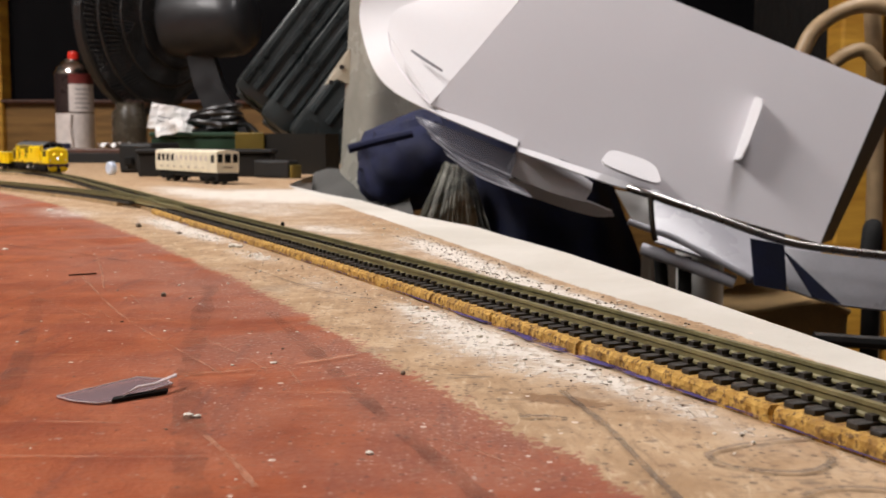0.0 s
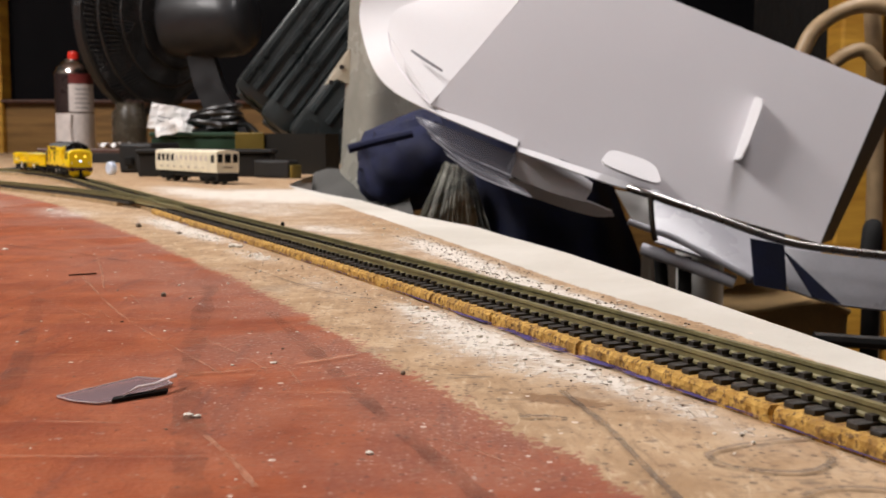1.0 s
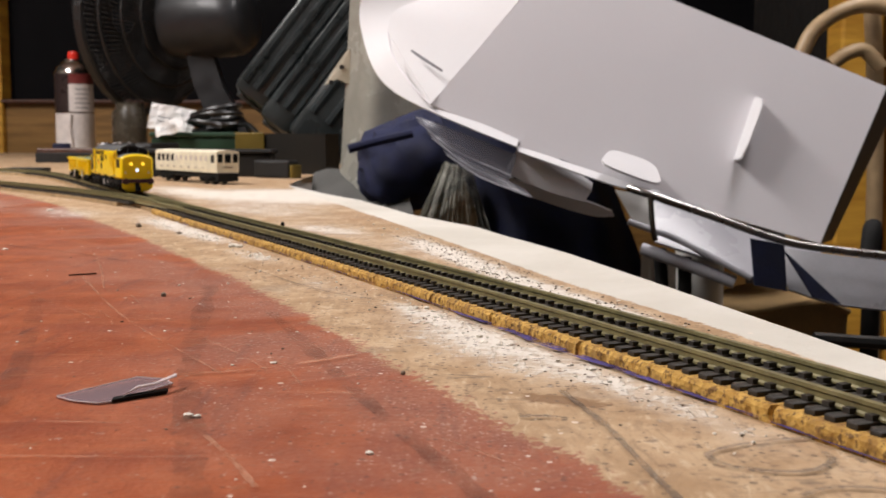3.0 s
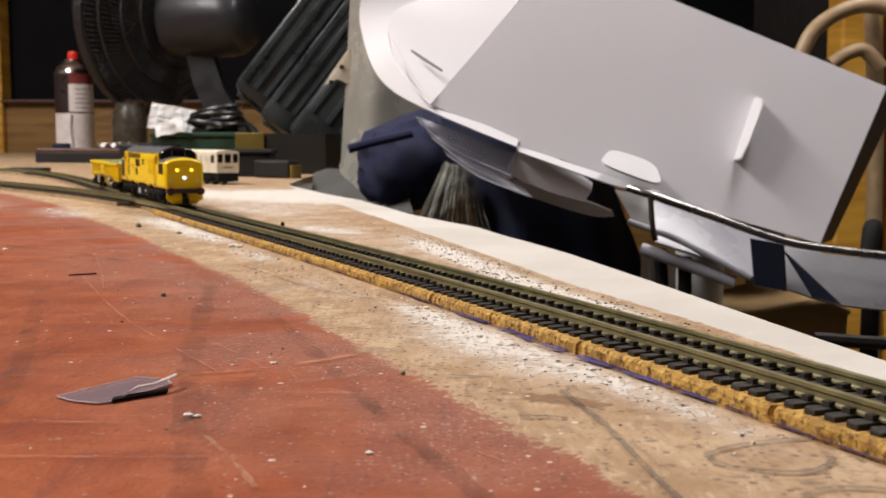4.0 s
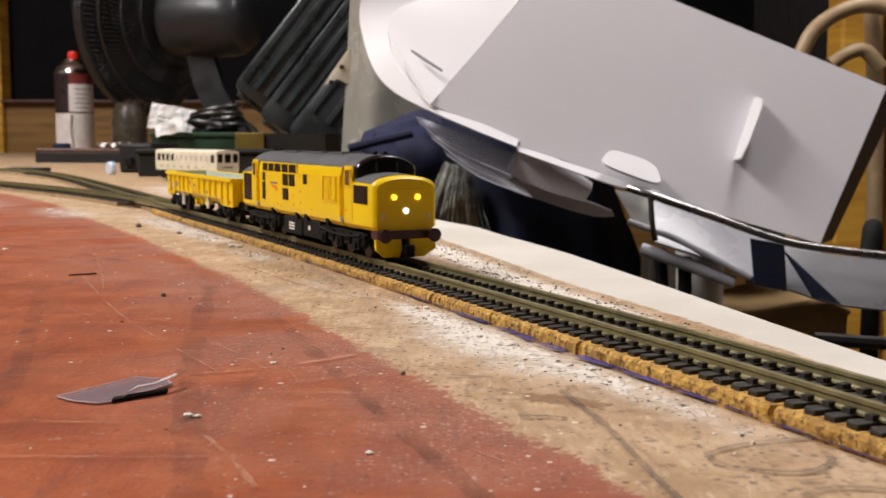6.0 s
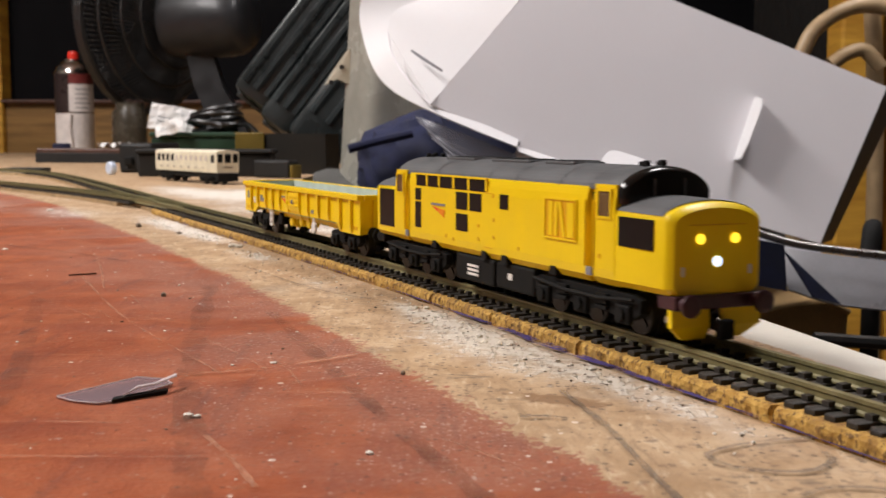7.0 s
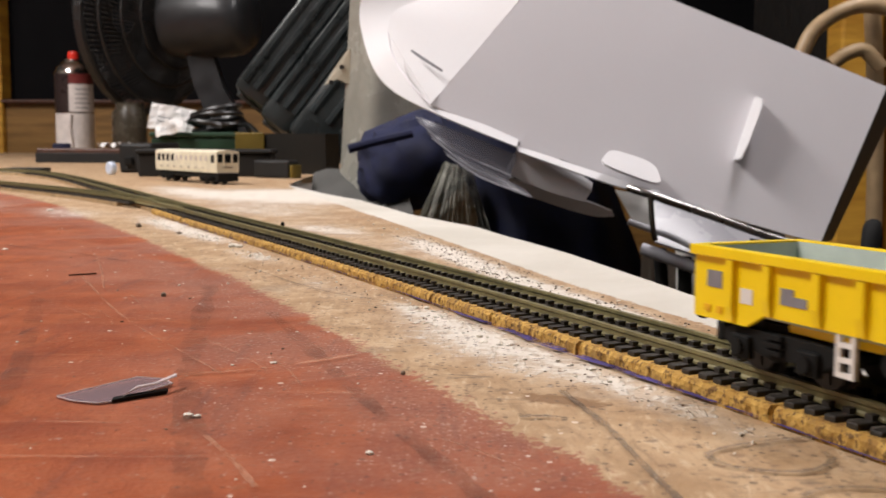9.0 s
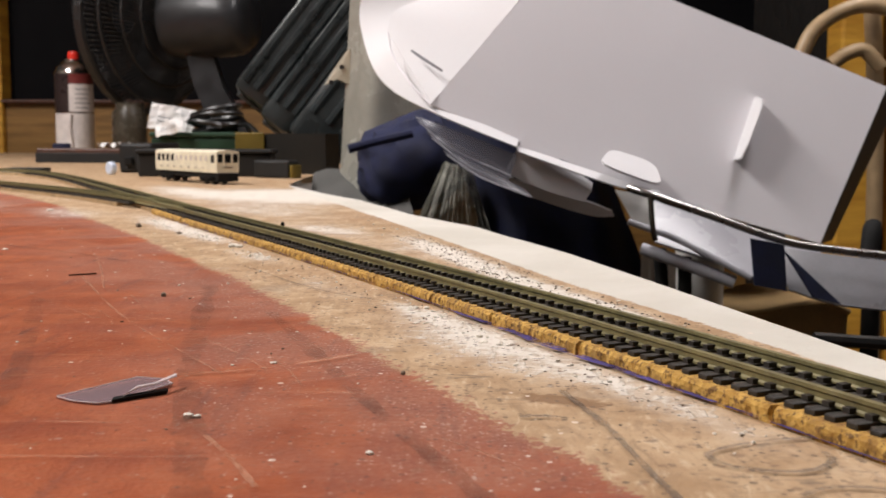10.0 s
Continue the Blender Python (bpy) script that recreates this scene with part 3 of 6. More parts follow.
    # scored scratches and grime streaks across the red paint
    for i, (a, b, c, w) in enumerate((
            ((-0.0960, 0.285), (-0.0640, 0.215), (-0.0330, 0.161), 0.00030), ((-0.0600, 0.1190), (-0.0350, 0.1185), (-0.0190, 0.1195), 0.00030),
            ((-0.0400, 0.1610), (-0.0270, 0.1660), (-0.0120, 0.1790), 0.0007), ((-0.0330, 0.1360), (-0.0240, 0.1190), (-0.0190, 0.1080), 0.0005),
            ((-0.1100, 0.340), (-0.0950, 0.300), (-0.0800, 0.255), 0.0003), ((-0.0560, 0.1330), (-0.0490, 0.1335), (-0.0400, 0.1330), 0.0003),
            ((-0.0200, 0.1480), (-0.0160, 0.1500), (-0.0120, 0.1490), 0.0003), ((-0.0220, 0.1560), (-0.0150, 0.1600), (-0.0100, 0.1650), 0.0003),
            ((-0.1500, 0.420), (-0.1300, 0.400), (-0.1060, 0.392), 0.0006), ((-0.0750, 0.2100), (-0.0650, 0.2130), (-0.0520, 0.2090), 0.0003))):
        drawn([a, b, c], w, 20 + i, SCRATCH, "scratch")
    rnd = random.Random(31)
    for i in range(26):
        y = rnd.uniform(0.115, 0.30)
        x = interp(REDLINE, y) - rnd.uniform(0.004, 0.055)
        a, l = radians(rnd.choice((4, -3, 12, -58, -62, 40)) + rnd.gauss(0, 6)), rnd.uniform(0.004, 0.016) * y / 0.16
        d = Vector((math.cos(a), math.sin(a)))
        drawn([(x - d.x * l, y - d.y * l), (x + 0.0006, y + 0.0004), (x + d.x * l * 0.8, y + d.y * l * 0.8)], rnd.uniform(0.00010, 0.00024), 60 + i, SCRATCH, "scratch")
    for i, (a, b, c, w) in enumerate((
            ((-0.0560, 0.2600), (-0.0400, 0.1700), (-0.0250, 0.1050), 0.0022), ((-0.0900, 0.2400), (-0.0640, 0.1600), (-0.0520, 0.1050), 0.0018),
            ((-0.0350, 0.2200), (-0.0120, 0.1500), (0.0040, 0.1050), 0.0016), ((-0.1600, 0.3700), (-0.1100, 0.3300), (-0.0900, 0.3100), 0.0015))):
        drawn([a, b, c], w, 40 + i, GRIME, "grime_streak")
    return root


def marker_line(root):
    bm = bmesh.new()
    row = []
    for i in range(240):
        s = -0.38 + i * 0.002
        a = 0.0099 + 0.0004 * noise.noise((s * 120, 3, 0))
        b = 0.0106 + 0.0007 * noise.noise((s * 90, 7, 0)) + 0.0018 * math.exp(-((s + 0.035) / 0.035) ** 2)
        p, q = along(s, a)[0], along(s, b)[0]
        p.z = q.z = 0.0005
        row.append((bm.verts.new(p), bm.verts.new(q)))
    for a, b in zip(row, row[1:]):
        bm.faces.new((a[0], a[1], b[1], b[0]))
    part("marker_line", bm, BLUEINK, root, "blue-violet ink line along the cork")


# ---------------------------------------------------------------- the tracks
def rail_mesh(place, s0, s1, lat, z0, z1, w, step=0.004):
    bm = bmesh.new()
    rings = []
    n = max(2, int((s1 - s0) / step))
    prof = [(-w * 0.6, z0), (-w * 0.6, z0 + 0.0003), (-w * 0.35, z0 + 0.0006), (-w * 0.35, z1 - 0.0007), (-w * 0.62, z1 - 0.0005), (-w * 0.6, z1),
            (w * 0.6, z1), (w * 0.62, z1 - 0.0005), (w * 0.35, z1 - 0.0007), (w * 0.35, z0 + 0.0006), (w * 0.6, z0 + 0.0003), (w * 0.6, z0)]
    for i in range(n + 1):
        s = s0 + (s1 - s0) * i / n
        ring = []
        for l, z in prof:
            p, _ = place(s, lat + l)
            ring.append((p.x, p.y, z))
        rings.append(ring)
    loft(bm, rings)
    return bm


def sleeper_data(half, name):
    bm = bmesh.new()
    box(bm, -0.00098, 0.00098, -half, half, 0.0020, 0.0030, 0.00018)
    for y in (-0.0045, 0.0045):
        box(bm, -0.0006, 0.0006, y - 0.0016, y + 0.0016, 0.0029, 0.0037, 0.0)
    me = bpy.data.meshes.new(name)
    bm.to_mesh(me)
    bm.free()
    me.materials.append(SLEEPER)
    return me


def cork_strip(place, s0, s1, name, lo=-0.0102, hi=0.0102):
    rnd = random.Random(5)
    bm = bmesh.new()
    rings = []
    n = int((s1 - s0) / 0.0005)
    cuts = {int(n * k) for k in (0.12, 0.29, 0.36, 0.52, 0.585, 0.70, 0.79, 0.86, 0.93)}
    for i in range(n + 1):
        s = s0 + (s1 - s0) * i / n
        e = 0.0003 * noise.noise((s * 500, 1, 0)) + 0.0005 * noise.noise((s * 200, 4, 0))
        g = 0.0003 * noise.noise((s * 600, 11, 0)) + 0.0003 * noise.noise((s * 160, 2, 0))
        crack = noise.noise((s * 900, 21, 0)) + 0.6 * noise.noise((s * 2300, 5, 0))
        if crack > 0.42:
            e -= 0.0011 * (crack - 0.42)
            g -= 0.0009 * (crack - 0.42)
        if i in cuts:
            e -= 0.0012
            g -= 0.0004
        zt = 0.0023 + 0.0001 * noise.noise((s * 300, 9, 0))
        ring = []
        for l, z in ((lo, 0.0), (lo + 0.0003, zt), (hi - 0.0006 + e, zt), (hi - 0.0001 + e, zt - 0.0005 + g * 0.5), (hi + e * 0.6 + g, 0.0011), (hi + g * 0.8, 0.0)):
            p, _ = place(s, l)
            ring.append((p.x, p.y, z))
        rings.append(ring)
    loft(bm, rings)
    return bm


def tracks():
    base = sleeper_data(0.0086, "sleeper")
    long_ = sleeper_data(0.0125, "point_sleeper")
    main = thing("railway_track", "olive-brown flexible model track on dark sleepers", "model track", group="model tracks")
    for lat in (0.00475, -0.00475):
        part("rail", rail_mesh(along, -1.45, 0.13, lat, 0.0030, RAIL_Z, 0.00085), RAIL, main)
    ck = part("cork_underlay", cork_strip(along, -0.40, 0.13, "cork"), CORK, main, "golden crumbling cork strip, cut edge")
    part("cork_underlay", cork_strip(along, -1.45, -0.403, "cork", -0.0092, 0.0084), DUSTYCORK, main)
    bm = bmesh.new()
    rings = []
    for i in range(320):
        s = -1.45 + 1.57 * i / 319
        ring = []
        for l, z in ((-0.0084, 0.0012), (-0.0082, 0.0026), (0.0068, 0.0026), (0.0070, 0.0012)):
            q, _ = along(s, l)
            ring.append((q.x, q.y, z))
        rings.append(ring)
    loft(bm, rings)
    part("track_bed", bm, TRACKBED, main, "grimy grey-brown web between sleepers")
    rnd = random.Random(2)
    s = 0.128
    while s > -0.95:
        p, h = along(s)
        ob = new("sleeper", base)
        ob.parent = main
        ob.matrix_basis = Matrix.Translation((p.x, p.y, rnd.uniform(-0.00012, 0.00008))) @ Euler((0, 0, h + rnd.gauss(0, 0.012))).to_matrix().to_4x4()
        s -= 0.0036
    br = thing("railway_track", "olive-brown diverging model track joining at the points", "model track", group="model tracks")
    for lat in (0.00475, -0.00475):
        part("rail", rail_mesh(branch, 0.0, 0.70, lat, 0.0028, RAIL_Z - 0.0001, 0.00085), RAIL, br)
    part("cork_underlay", cork_strip(lambda s, l: branch(-s, l), -0.70, -0.12, "cork", -0.0090, 0.0086), DUSTYCORK, br)
    s = 0.10
    while s < 0.70:
        p, h = branch(s)
        ob = new("sleeper", base)
        ob.parent = br
        ob.matrix_basis = Matrix.Translation((p.x, p.y, -0.0001)) @ Euler((0, 0, h)).to_matrix().to_4x4()
        s += 0.0036
    # point blades, check rails, tie bar and its pin
    for lat in (0.0030, -0.0032):
        part("check_rail", rail_mesh(along, -0.47, -0.43, lat, 0.0030, RAIL_Z - 0.0002, 0.0005), RAIL, br)
    p, h = along(-0.335)
    tie = part("tie_bar", boxmesh(-0.0012, 0.0012, -0.0095, 0.0095, 0.0016, 0.0030, 0.0003), SLEEPER, br)
    tie.matrix_basis = Matrix.Translation((p.x, p.y, 0)) @ Euler((0, 0, h)).to_matrix().to_4x4()
    bm = bmesh.new()
    lathe(bm, [(0.0007, 0.003), (0.0007, 0.0054), (0.0004, 0.0058)], n=10)
    pin = part("tie_bar_pin", bm, BLACKPL, br)
    q, _ = along(-0.254, -0.0075)
    pin.location = (q.x, q.y, 0)


# ---------------------------------------------------------------- rolling stock (x forwards, z up from the rail head)
MM = 0.001


def scaled(pts):
    return [tuple(v * MM for v in p) for p in pts]


def wheelset(parent, x, r=3.4):
    bm = bmesh.new()
    turn = Matrix.Rotation(radians(90), 4, "X")
    for y in (-4.6, 4.6):
        m = Matrix.Translation((0, y * MM, 0)) @ turn
        sg = 1 if y > 0 else -1
        lathe(bm, [(r * MM, -0.8 * MM), (r * MM, 0.8 * MM)], m, 24)
        m2 = Matrix.Translation((0, (y - sg * 0.9) * MM, 0)) @ turn
        lathe(bm, [((r + 0.5) * MM, -0.2 * MM), ((r + 0.5) * MM, 0.2 * MM)], m2, 24)
        for k in range(3):
            a = 2 * math.pi * k / 3
            box(bm, -0.3 * MM, 0.3 * MM, (y + sg * 0.7) * MM, (y + sg * 1.0) * MM, 0.8 * MM, (r - 0.7) * MM, m=Matrix.Rotation(a, 4, "Y"))
    lathe(bm, [(0.8 * MM, -4.5 * MM), (0.8 * MM, 4.5 * MM)], turn, 10)
    w = part("wheelset", bm, WHEELM, parent)
    w.location = (x * MM, 0, r * MM)
    return w


def bogie(parent, x, axles, length, material=None, heavy=True):
    bm = bmesh.new()
    top = 6.6 if heavy else 6.0
    for sg in (-1, 1):
        y0, y1 = sorted((sg * 6.6, sg * 8.2))
        L = length / 2
        prof = [(-L, 4.0), (-L, top - 0.6), (-L + 2, top), (L - 2, top), (L, top - 0.6), (L, 4.0), (L - 2.5, 2.6), (4, 3.2), (0, 2.4), (-4, 3.2), (-L + 2.5, 2.6)]
        prism(bm, scaled(prof), 1, y0 * MM, y1 * MM)
        for a in axles:
            yy0, yy1 = sorted((sg * 7.8, sg * 9.0))
            box(bm, (a - 1.9) * MM, (a + 1.9) * MM, yy0 * MM, yy1 * MM, 1.9 * MM, 5.0 * MM, 0.3 * MM)
            lathe(bm, [(1.1 * MM, -0.3 * MM), (1.1 * MM, 0.5 * MM)], Matrix.Translation((a * MM, sg * 9.1 * MM, 3.5 * MM)) @ Matrix.Rotation(radians(90), 4, "X"), 12)
        for k in range(len(axles) - 1):
            mid = (axles[k] + axles[k + 1]) / 2
            for j in range(3):
                yy0, yy1 = sorted((sg * 8.0, sg * 8.9))
                box(bm, (mid - 1.6) * MM, (mid + 1.6) * MM, yy0 * MM, yy1 * MM, (3.4 + j * 1.0) * MM, (4.0 + j * 1.0) * MM)
        if heavy:
            tube(bm, [Vector(v) * MM for v in ((-L + 1, sg * 8.9, 6.0), (-L / 3, sg * 9.0, 5.2), (L / 3, sg * 9.0, 5.2), (L - 1, sg * 8.9, 6.0))], 0.35 * MM, 6)
    box(bm, -4 * MM, 4 * MM, -6.8 * MM, 6.8 * MM, 3.5 * MM, 7.0 * MM)
    b = part("bogie", bm, material or BLACKPL, parent)
    b.location.x = x * MM
    return b, [wheelset(b, a) for a in axles]


def flat(name, x0, x1, z0, z1, y, material, parent, label="", t=0.12, bevel=0.0):
    """A thin proud panel on the side at y."""
    a, b = sorted((y * MM, (y + math.copysign(t, y)) * MM))
    return part(name, boxmesh(x0 * MM, x1 * MM, a, b, z0 * MM, z1 * MM, bevel * MM), material, parent, label)


def locomotive():
    lo = thing("diesel_locomotive", "bright yellow model diesel locomotive with grey roof and lit lamps", "model train")
    side = [(7.9, 7.4), (8.9, 8.6), (9.1, 10.0), (9.1, 20.0), (8.95, 21.6), (8.6, 23.1)]
    outline = side + [(-y, z) for y, z in reversed(side)]
    bm = bmesh.new()
    prism(bm, scaled(outline), 0, -38.0 * MM, 38.0 * MM)
    body = part("body", bm, YELLOW, lo)
    for nm, x0, x1, k in (("cab", -46.3, -40.0, 1), ("door_recess", -40.0, -38.0, 0.90), ("door_recess", 38.0, 40.0, 0.90), ("cab", 40.0, 46.3, 1)):
        bm = bmesh.new()
        prism(bm, scaled([(y * k, z) for y, z in outline]), 0, x0 * MM, x1 * MM)
        part(nm, bm, YELLOW, lo)
    # roof
    roofl = arc2(0, 22.0, 8.75, 4.55, 12, 168, 18)
    bm = bmesh.new()
    pr = [(8.6, 22.7)] + roofl + [(-8.6, 22.7)]
    prism(bm, scaled(pr), 0, -46.4 * MM, 46.4 * MM)
    roof = part("roof", bm, ROOF_GREY, lo, "matt dark grey roof")
    for x0, x1 in ((-30, -16), (-8, 8), (14, 24)):
        bm = bmesh.new()
        box(bm, x0 * MM, x1 * MM, -3.4 * MM, 3.4 * MM, 26.0 * MM, 26.75 * MM, 0.25 * MM)
        for k in range(5):
            xx = x0 + 1.5 + k * (x1 - x0 - 3) / 4
            box(bm, (xx - 0.3) * MM, (xx + 0.3) * MM, -3 * MM, 3 * MM, 26.6 * MM, 26.95 * MM)
        part("roof_hatch", bm, ROOF_GREY, roof)
    for x in (-36, -24, -12, 0.7, 12, 28, 38):
        bm = bmesh.new()
        rr = [[Vector((xx * MM, y * MM * 1.012, (22 + (z - 22) * 1.012) * MM)) for y, z in roofl] for xx in (x - 0.25, x + 0.25)]
        vr = loft(bm, rr, closed=False)
        part("roof_seam", bm, ROOF_GREY, roof)
    for end in (1, -1):
        lit = end > 0
        # nose: sections along x
        def ring(x, w, zt, zs, z0):
            pts = [(w - 0.9, z0), (w, z0 + 1.0), (w, zs)] + [(w * math.cos(radians(a)), zs + (zt - zs) * math.sin(radians(a))) for a in (15, 30, 45, 60, 75, 90)]
            pts = pts + [(-y, z) for y, z in reversed(pts[:-1])]
            return [Vector((end * x * MM, y * MM, z * MM)) for y, z in pts]
        bm = bmesh.new()
        loft(bm, [ring(46.1, 9.0, 21.9, 18.9, 7.6), ring(58.6, 8.82, 21.6, 18.75, 7.7), ring(59.2, 8.62, 21.4, 18.65, 7.7), ring(59.8, 8.2, 21.05, 18.4, 7.75), ring(60.2, 7.75, 20.7, 18.15, 7.8)])
        nose = part("nose", bm, YELLOW, lo, smooth=True)
        nose.data.set_sharp_from_angle(angle=radians(24))
        for f in nose.data.polygons:
            if len(f.vertices) > 4:
                f.use_smooth = False
        bm = bmesh.new()
        loft(bm, [[Vector((end * x * MM, w * math.cos(radians(a)) * MM, (zs + 0.12 + (zt - zs) * math.sin(radians(a))) * MM)) for a in range(12, 169, 12)]
                  for x, w, zt, zs in ((46.0, 9.0, 21.95, 18.9), (58.4, 8.84, 21.65, 18.75))], closed=False)
        part("nose_top", bm, ROOF_GREY, nose, "grey painted nose top", smooth=True)
        # windscreen: a black glazed arch filling the end of the roof
        bm = bmesh.new()
        arch = [(8.45, 20.6)] + arc2(0, 22.0, 8.7, 4.5, 8, 172, 18) + [(-8.45, 20.6)]
        loft(bm, [[Vector((end * x * MM, y * k * MM, (21.0 + (z - 21.0) * k) * MM)) for y, z in arch] for x, k in ((46.1, 1.0), (46.9, 0.99), (47.7, 0.94), (48.0, 0.86))])
        ws = part("windscreen", bm, SCREEN, lo, "black glazed windscreen under the roof arch", smooth=True)
        for y in (-2.9, 2.9):
            part("pillar", boxmesh(min(end * 47.7, end * 48.15) * MM, max(end * 47.7, end * 48.15) * MM, (y - 0.22) * MM, (y + 0.22) * MM, 21.4 * MM, 24.6 * MM), ROOF_GREY, ws)
        for x, y, h in ((44.0, -1.6, 0.9), (42.2, -1.2, 0.7), (45.2, 0.6, 1.0), (43.2, 1.6, 0.8)):
            bm = bmesh.new()
            box(bm, min(end * (x - 0.7), end * (x + 0.5)) * MM, max(end * (x - 0.7), end * (x + 0.5)) * MM, (y - 0.45) * MM, (y + 0.45) * MM, 26.1 * MM, (26.5 + h) * MM, 0.2 * MM)
            part("horn", bm, BLACKPL, roof)
        for sg in (-1, 1):
            flat("nose_grille", *(sorted((end * 47.2, end * 56.6))), 10.0 if end < 0 else 14.2, 18.8, sg * 8.94, GLASSDARK, nose, "dark nose grille panel")
            flat("cab_window", *(sorted((end * 41.6, end * 45.0))), 18.5, 22.5, sg * 9.0, CABGLASS, body, "brownish cab side window", 0.16, 0.1)
            for x0, x1, z0, z1 in ((41.2, 41.6, 18.1, 22.9), (45.0, 45.4, 18.1, 22.9), (41.6, 45.0, 18.1, 18.5), (41.6, 45.0, 22.5, 22.9)):
                flat("window_surround", *(sorted((end * x0, end * x1))), z0, z1, sg * 9.0, YELLOW, body, "", 0.3)
            flat("door_window", *(sorted((end * 38.4, end * 39.6))), 18.2, 22.2, sg * 8.15, GLASSDARK, body, "", 0.1)
            flat("cab_cantrail", *(sorted((end * 40.0, end * 46.2))), 22.9, 23.6, sg * 8.3, YELLOW, body, "", 0.5)
            tb = bmesh.new()
            for xx in (37.8, 40.3):
                tube(tb, [Vector((end * xx, sg * 9.3, z)) * MM for z in (10.0, 21.0)], 0.16 * MM, 6)
            part("handrail", tb, YELLOW, body)
            part("step_plate", boxmesh(min(end * 38.1, end * 39.9) * MM, max(end * 38.1, end * 39.9) * MM, min(sg * 8.0, sg * 9.25) * MM, max(sg * 8.9, sg * 9.25) * MM, 8.6 * MM, 10.0 * MM), LABELGREY, body)
        # buffer beam, buffers, coupling and valance
        x0, x1 = sorted((end * 56.5, end * 61.0))
        beam = part("buffer_beam", boxmesh(x0 * MM, x1 * MM, -8.0 * MM, 8.0 * MM, 5.6 * MM, 7.75 * MM, 0.3 * MM), MAROON if lit else BLACKPL, lo)
        for y in (-6.7, 6.7):
            bm = bmesh.new()
            m = Matrix.Translation((end * 61.0 * MM, y * MM, 6.6 * MM)) @ Matrix.Rotation(radians(90 * end), 4, "Y")
            lathe(bm, [(0.9 * MM, 0), (0.9 * MM, 1.6 * MM), (1.75 * MM, 1.8 * MM), (1.75 * MM, 2.3 * MM), (1.2 * MM, 2.5 * MM)], m, 16)
            part("buffer", bm, MAROON if lit else BLACKPL, beam)
        for y0, y1 in ((-8.2, -1.3), (1.3, 8.2)) if lit else ():
            bm = bmesh.new()
            def plate(x, z, k):
                a, b = (y0 * k, y1) if y0 < 0 else (y0, y1 * k)
                return [Vector((end * x * MM, a * MM, z * MM)), Vector((end * x * MM, b * MM, z * MM)), Vector((end * (x - 1.0) * MM, b * MM, z * MM)), Vector((end * (x - 1.0) * MM, a * MM, z * MM))]
            loft(bm, [plate(60.4, 5.6, 1.0), plate(60.6, 3.0, 1.0), plate(59.4, 0.9, 0.66)])
            part("valance", bm, YELLOW, lo)
        bm = bmesh.new()
        xs = sorted((end * 55, end * 62.6))
        box(bm, xs[0] * MM, xs[1] * MM, -0.9 * MM, 0.9 * MM, 2.4 * MM, 3.8 * MM)
        xs = sorted((end * 61.8, end * 63.2))
        box(bm, xs[0] * MM, xs[1] * MM, -1.3 * MM, 1.3 * MM, 1.2 * MM, 4.2 * MM, 0.3 * MM)
        part("coupling", bm, BLACKPL, lo)
        # lamps
        for y, z, r, on in ((-3.2, 16.1, 0.74, WARMLAMP), (3.2, 16.1, 0.74, WARMLAMP), (0, 12.7, 0.78, COOLLAMP)):
            bm = bmesh.new()
            m = Matrix.Translation((end * 60.1 * MM, y * MM, z * MM)) @ Matrix.Rotation(radians(90 * end), 4, "Y")
            lathe(bm, [(r * MM, 0), (r * MM, 0.35 * MM), (r * 0.6 * MM, 0.55 * MM)], m, 18)
            part("headlight" if z < 14 else "marker_light", bm, on if lit else GLASSDARK, nose, "lit round lamp lens" if lit else "")
        part("nose_panel_seam", boxmesh(min(end * 60.1, end * 60.28) * MM, max(end * 60.1, end * 60.28) * MM, -5.2 * MM, 5.2 * MM, 18.1 * MM, 18.25 * MM), YELLOW_FADE, nose)
        for y in (-6.2, 6.2):
            bm = bmesh.new()
            box(bm, min(end * 59.7, end * 60.3) * MM, max(end * 59.7, end * 60.3) * MM, (y - 0.35) * MM, (y + 0.35) * MM, 10.6 * MM, 12.0 * MM, 0.1 * MM)
            part("lamp_bracket", bm, WHITEP, nose)
    # details of the body sides
    for sg in (-1, 1):
        y = sg * 9.1
        for x0, x1 in ((-33.5, -28.2), (-27.3, -21.7), (-20.8, -14.5), (-13.5, -7.3), (-6.3, 0.7)):
            flat("cantrail_grille", x0, x1, 20.4, 22.8, sg * 9.02, GLASSDARK, body, "dark cantrail vent", 0.12)
        for x0, x1 in ((-34.2, -33.5), (-28.2, -27.3), (-21.7, -20.8), (-14.5, -13.5), (-7.3, -6.3), (0.7, 1.6)):
            flat("grille_bar", x0, x1, 20.6, 23.0, sg * 9.02, YELLOW, body, "", 0.18)
        flat("grille_rail", -34.2, 1.7, 22.8, 23.2, sg * 9.0, YELLOW, body, "", 0.4)
        flat("side_window", -34.2, -31.0, 17.2, 19.8, y, GLASSDARK, body, "", 0.12, 0.05)
        flat("side_window", -34.2, -31.0, 11.1, 16.8, y, GLASSDARK, body, "", 0.12)
        for x0, x1, z0, z1 in ((-12.6, -7.3, 16.4, 19.9), (-6.2, -0.9, 16.4, 19.9), (-12.6, -7.1, 12.0, 15.5)):
            flat("side_grille", x0, x1, z0, z1, y, GLASSDARK, body, "black square louvre", 0.12)
        flat("side_window", 7.0, 10.4, 17.5, 20.3, y, GLASSDARK, body, "", 0.14, 0.06)
        gr = flat("radiator_grille", 24.6, 34.8, 13.9, 20.4, y, YELLOW_FADE, body, "orange-yellow radiator grille", 0.1)
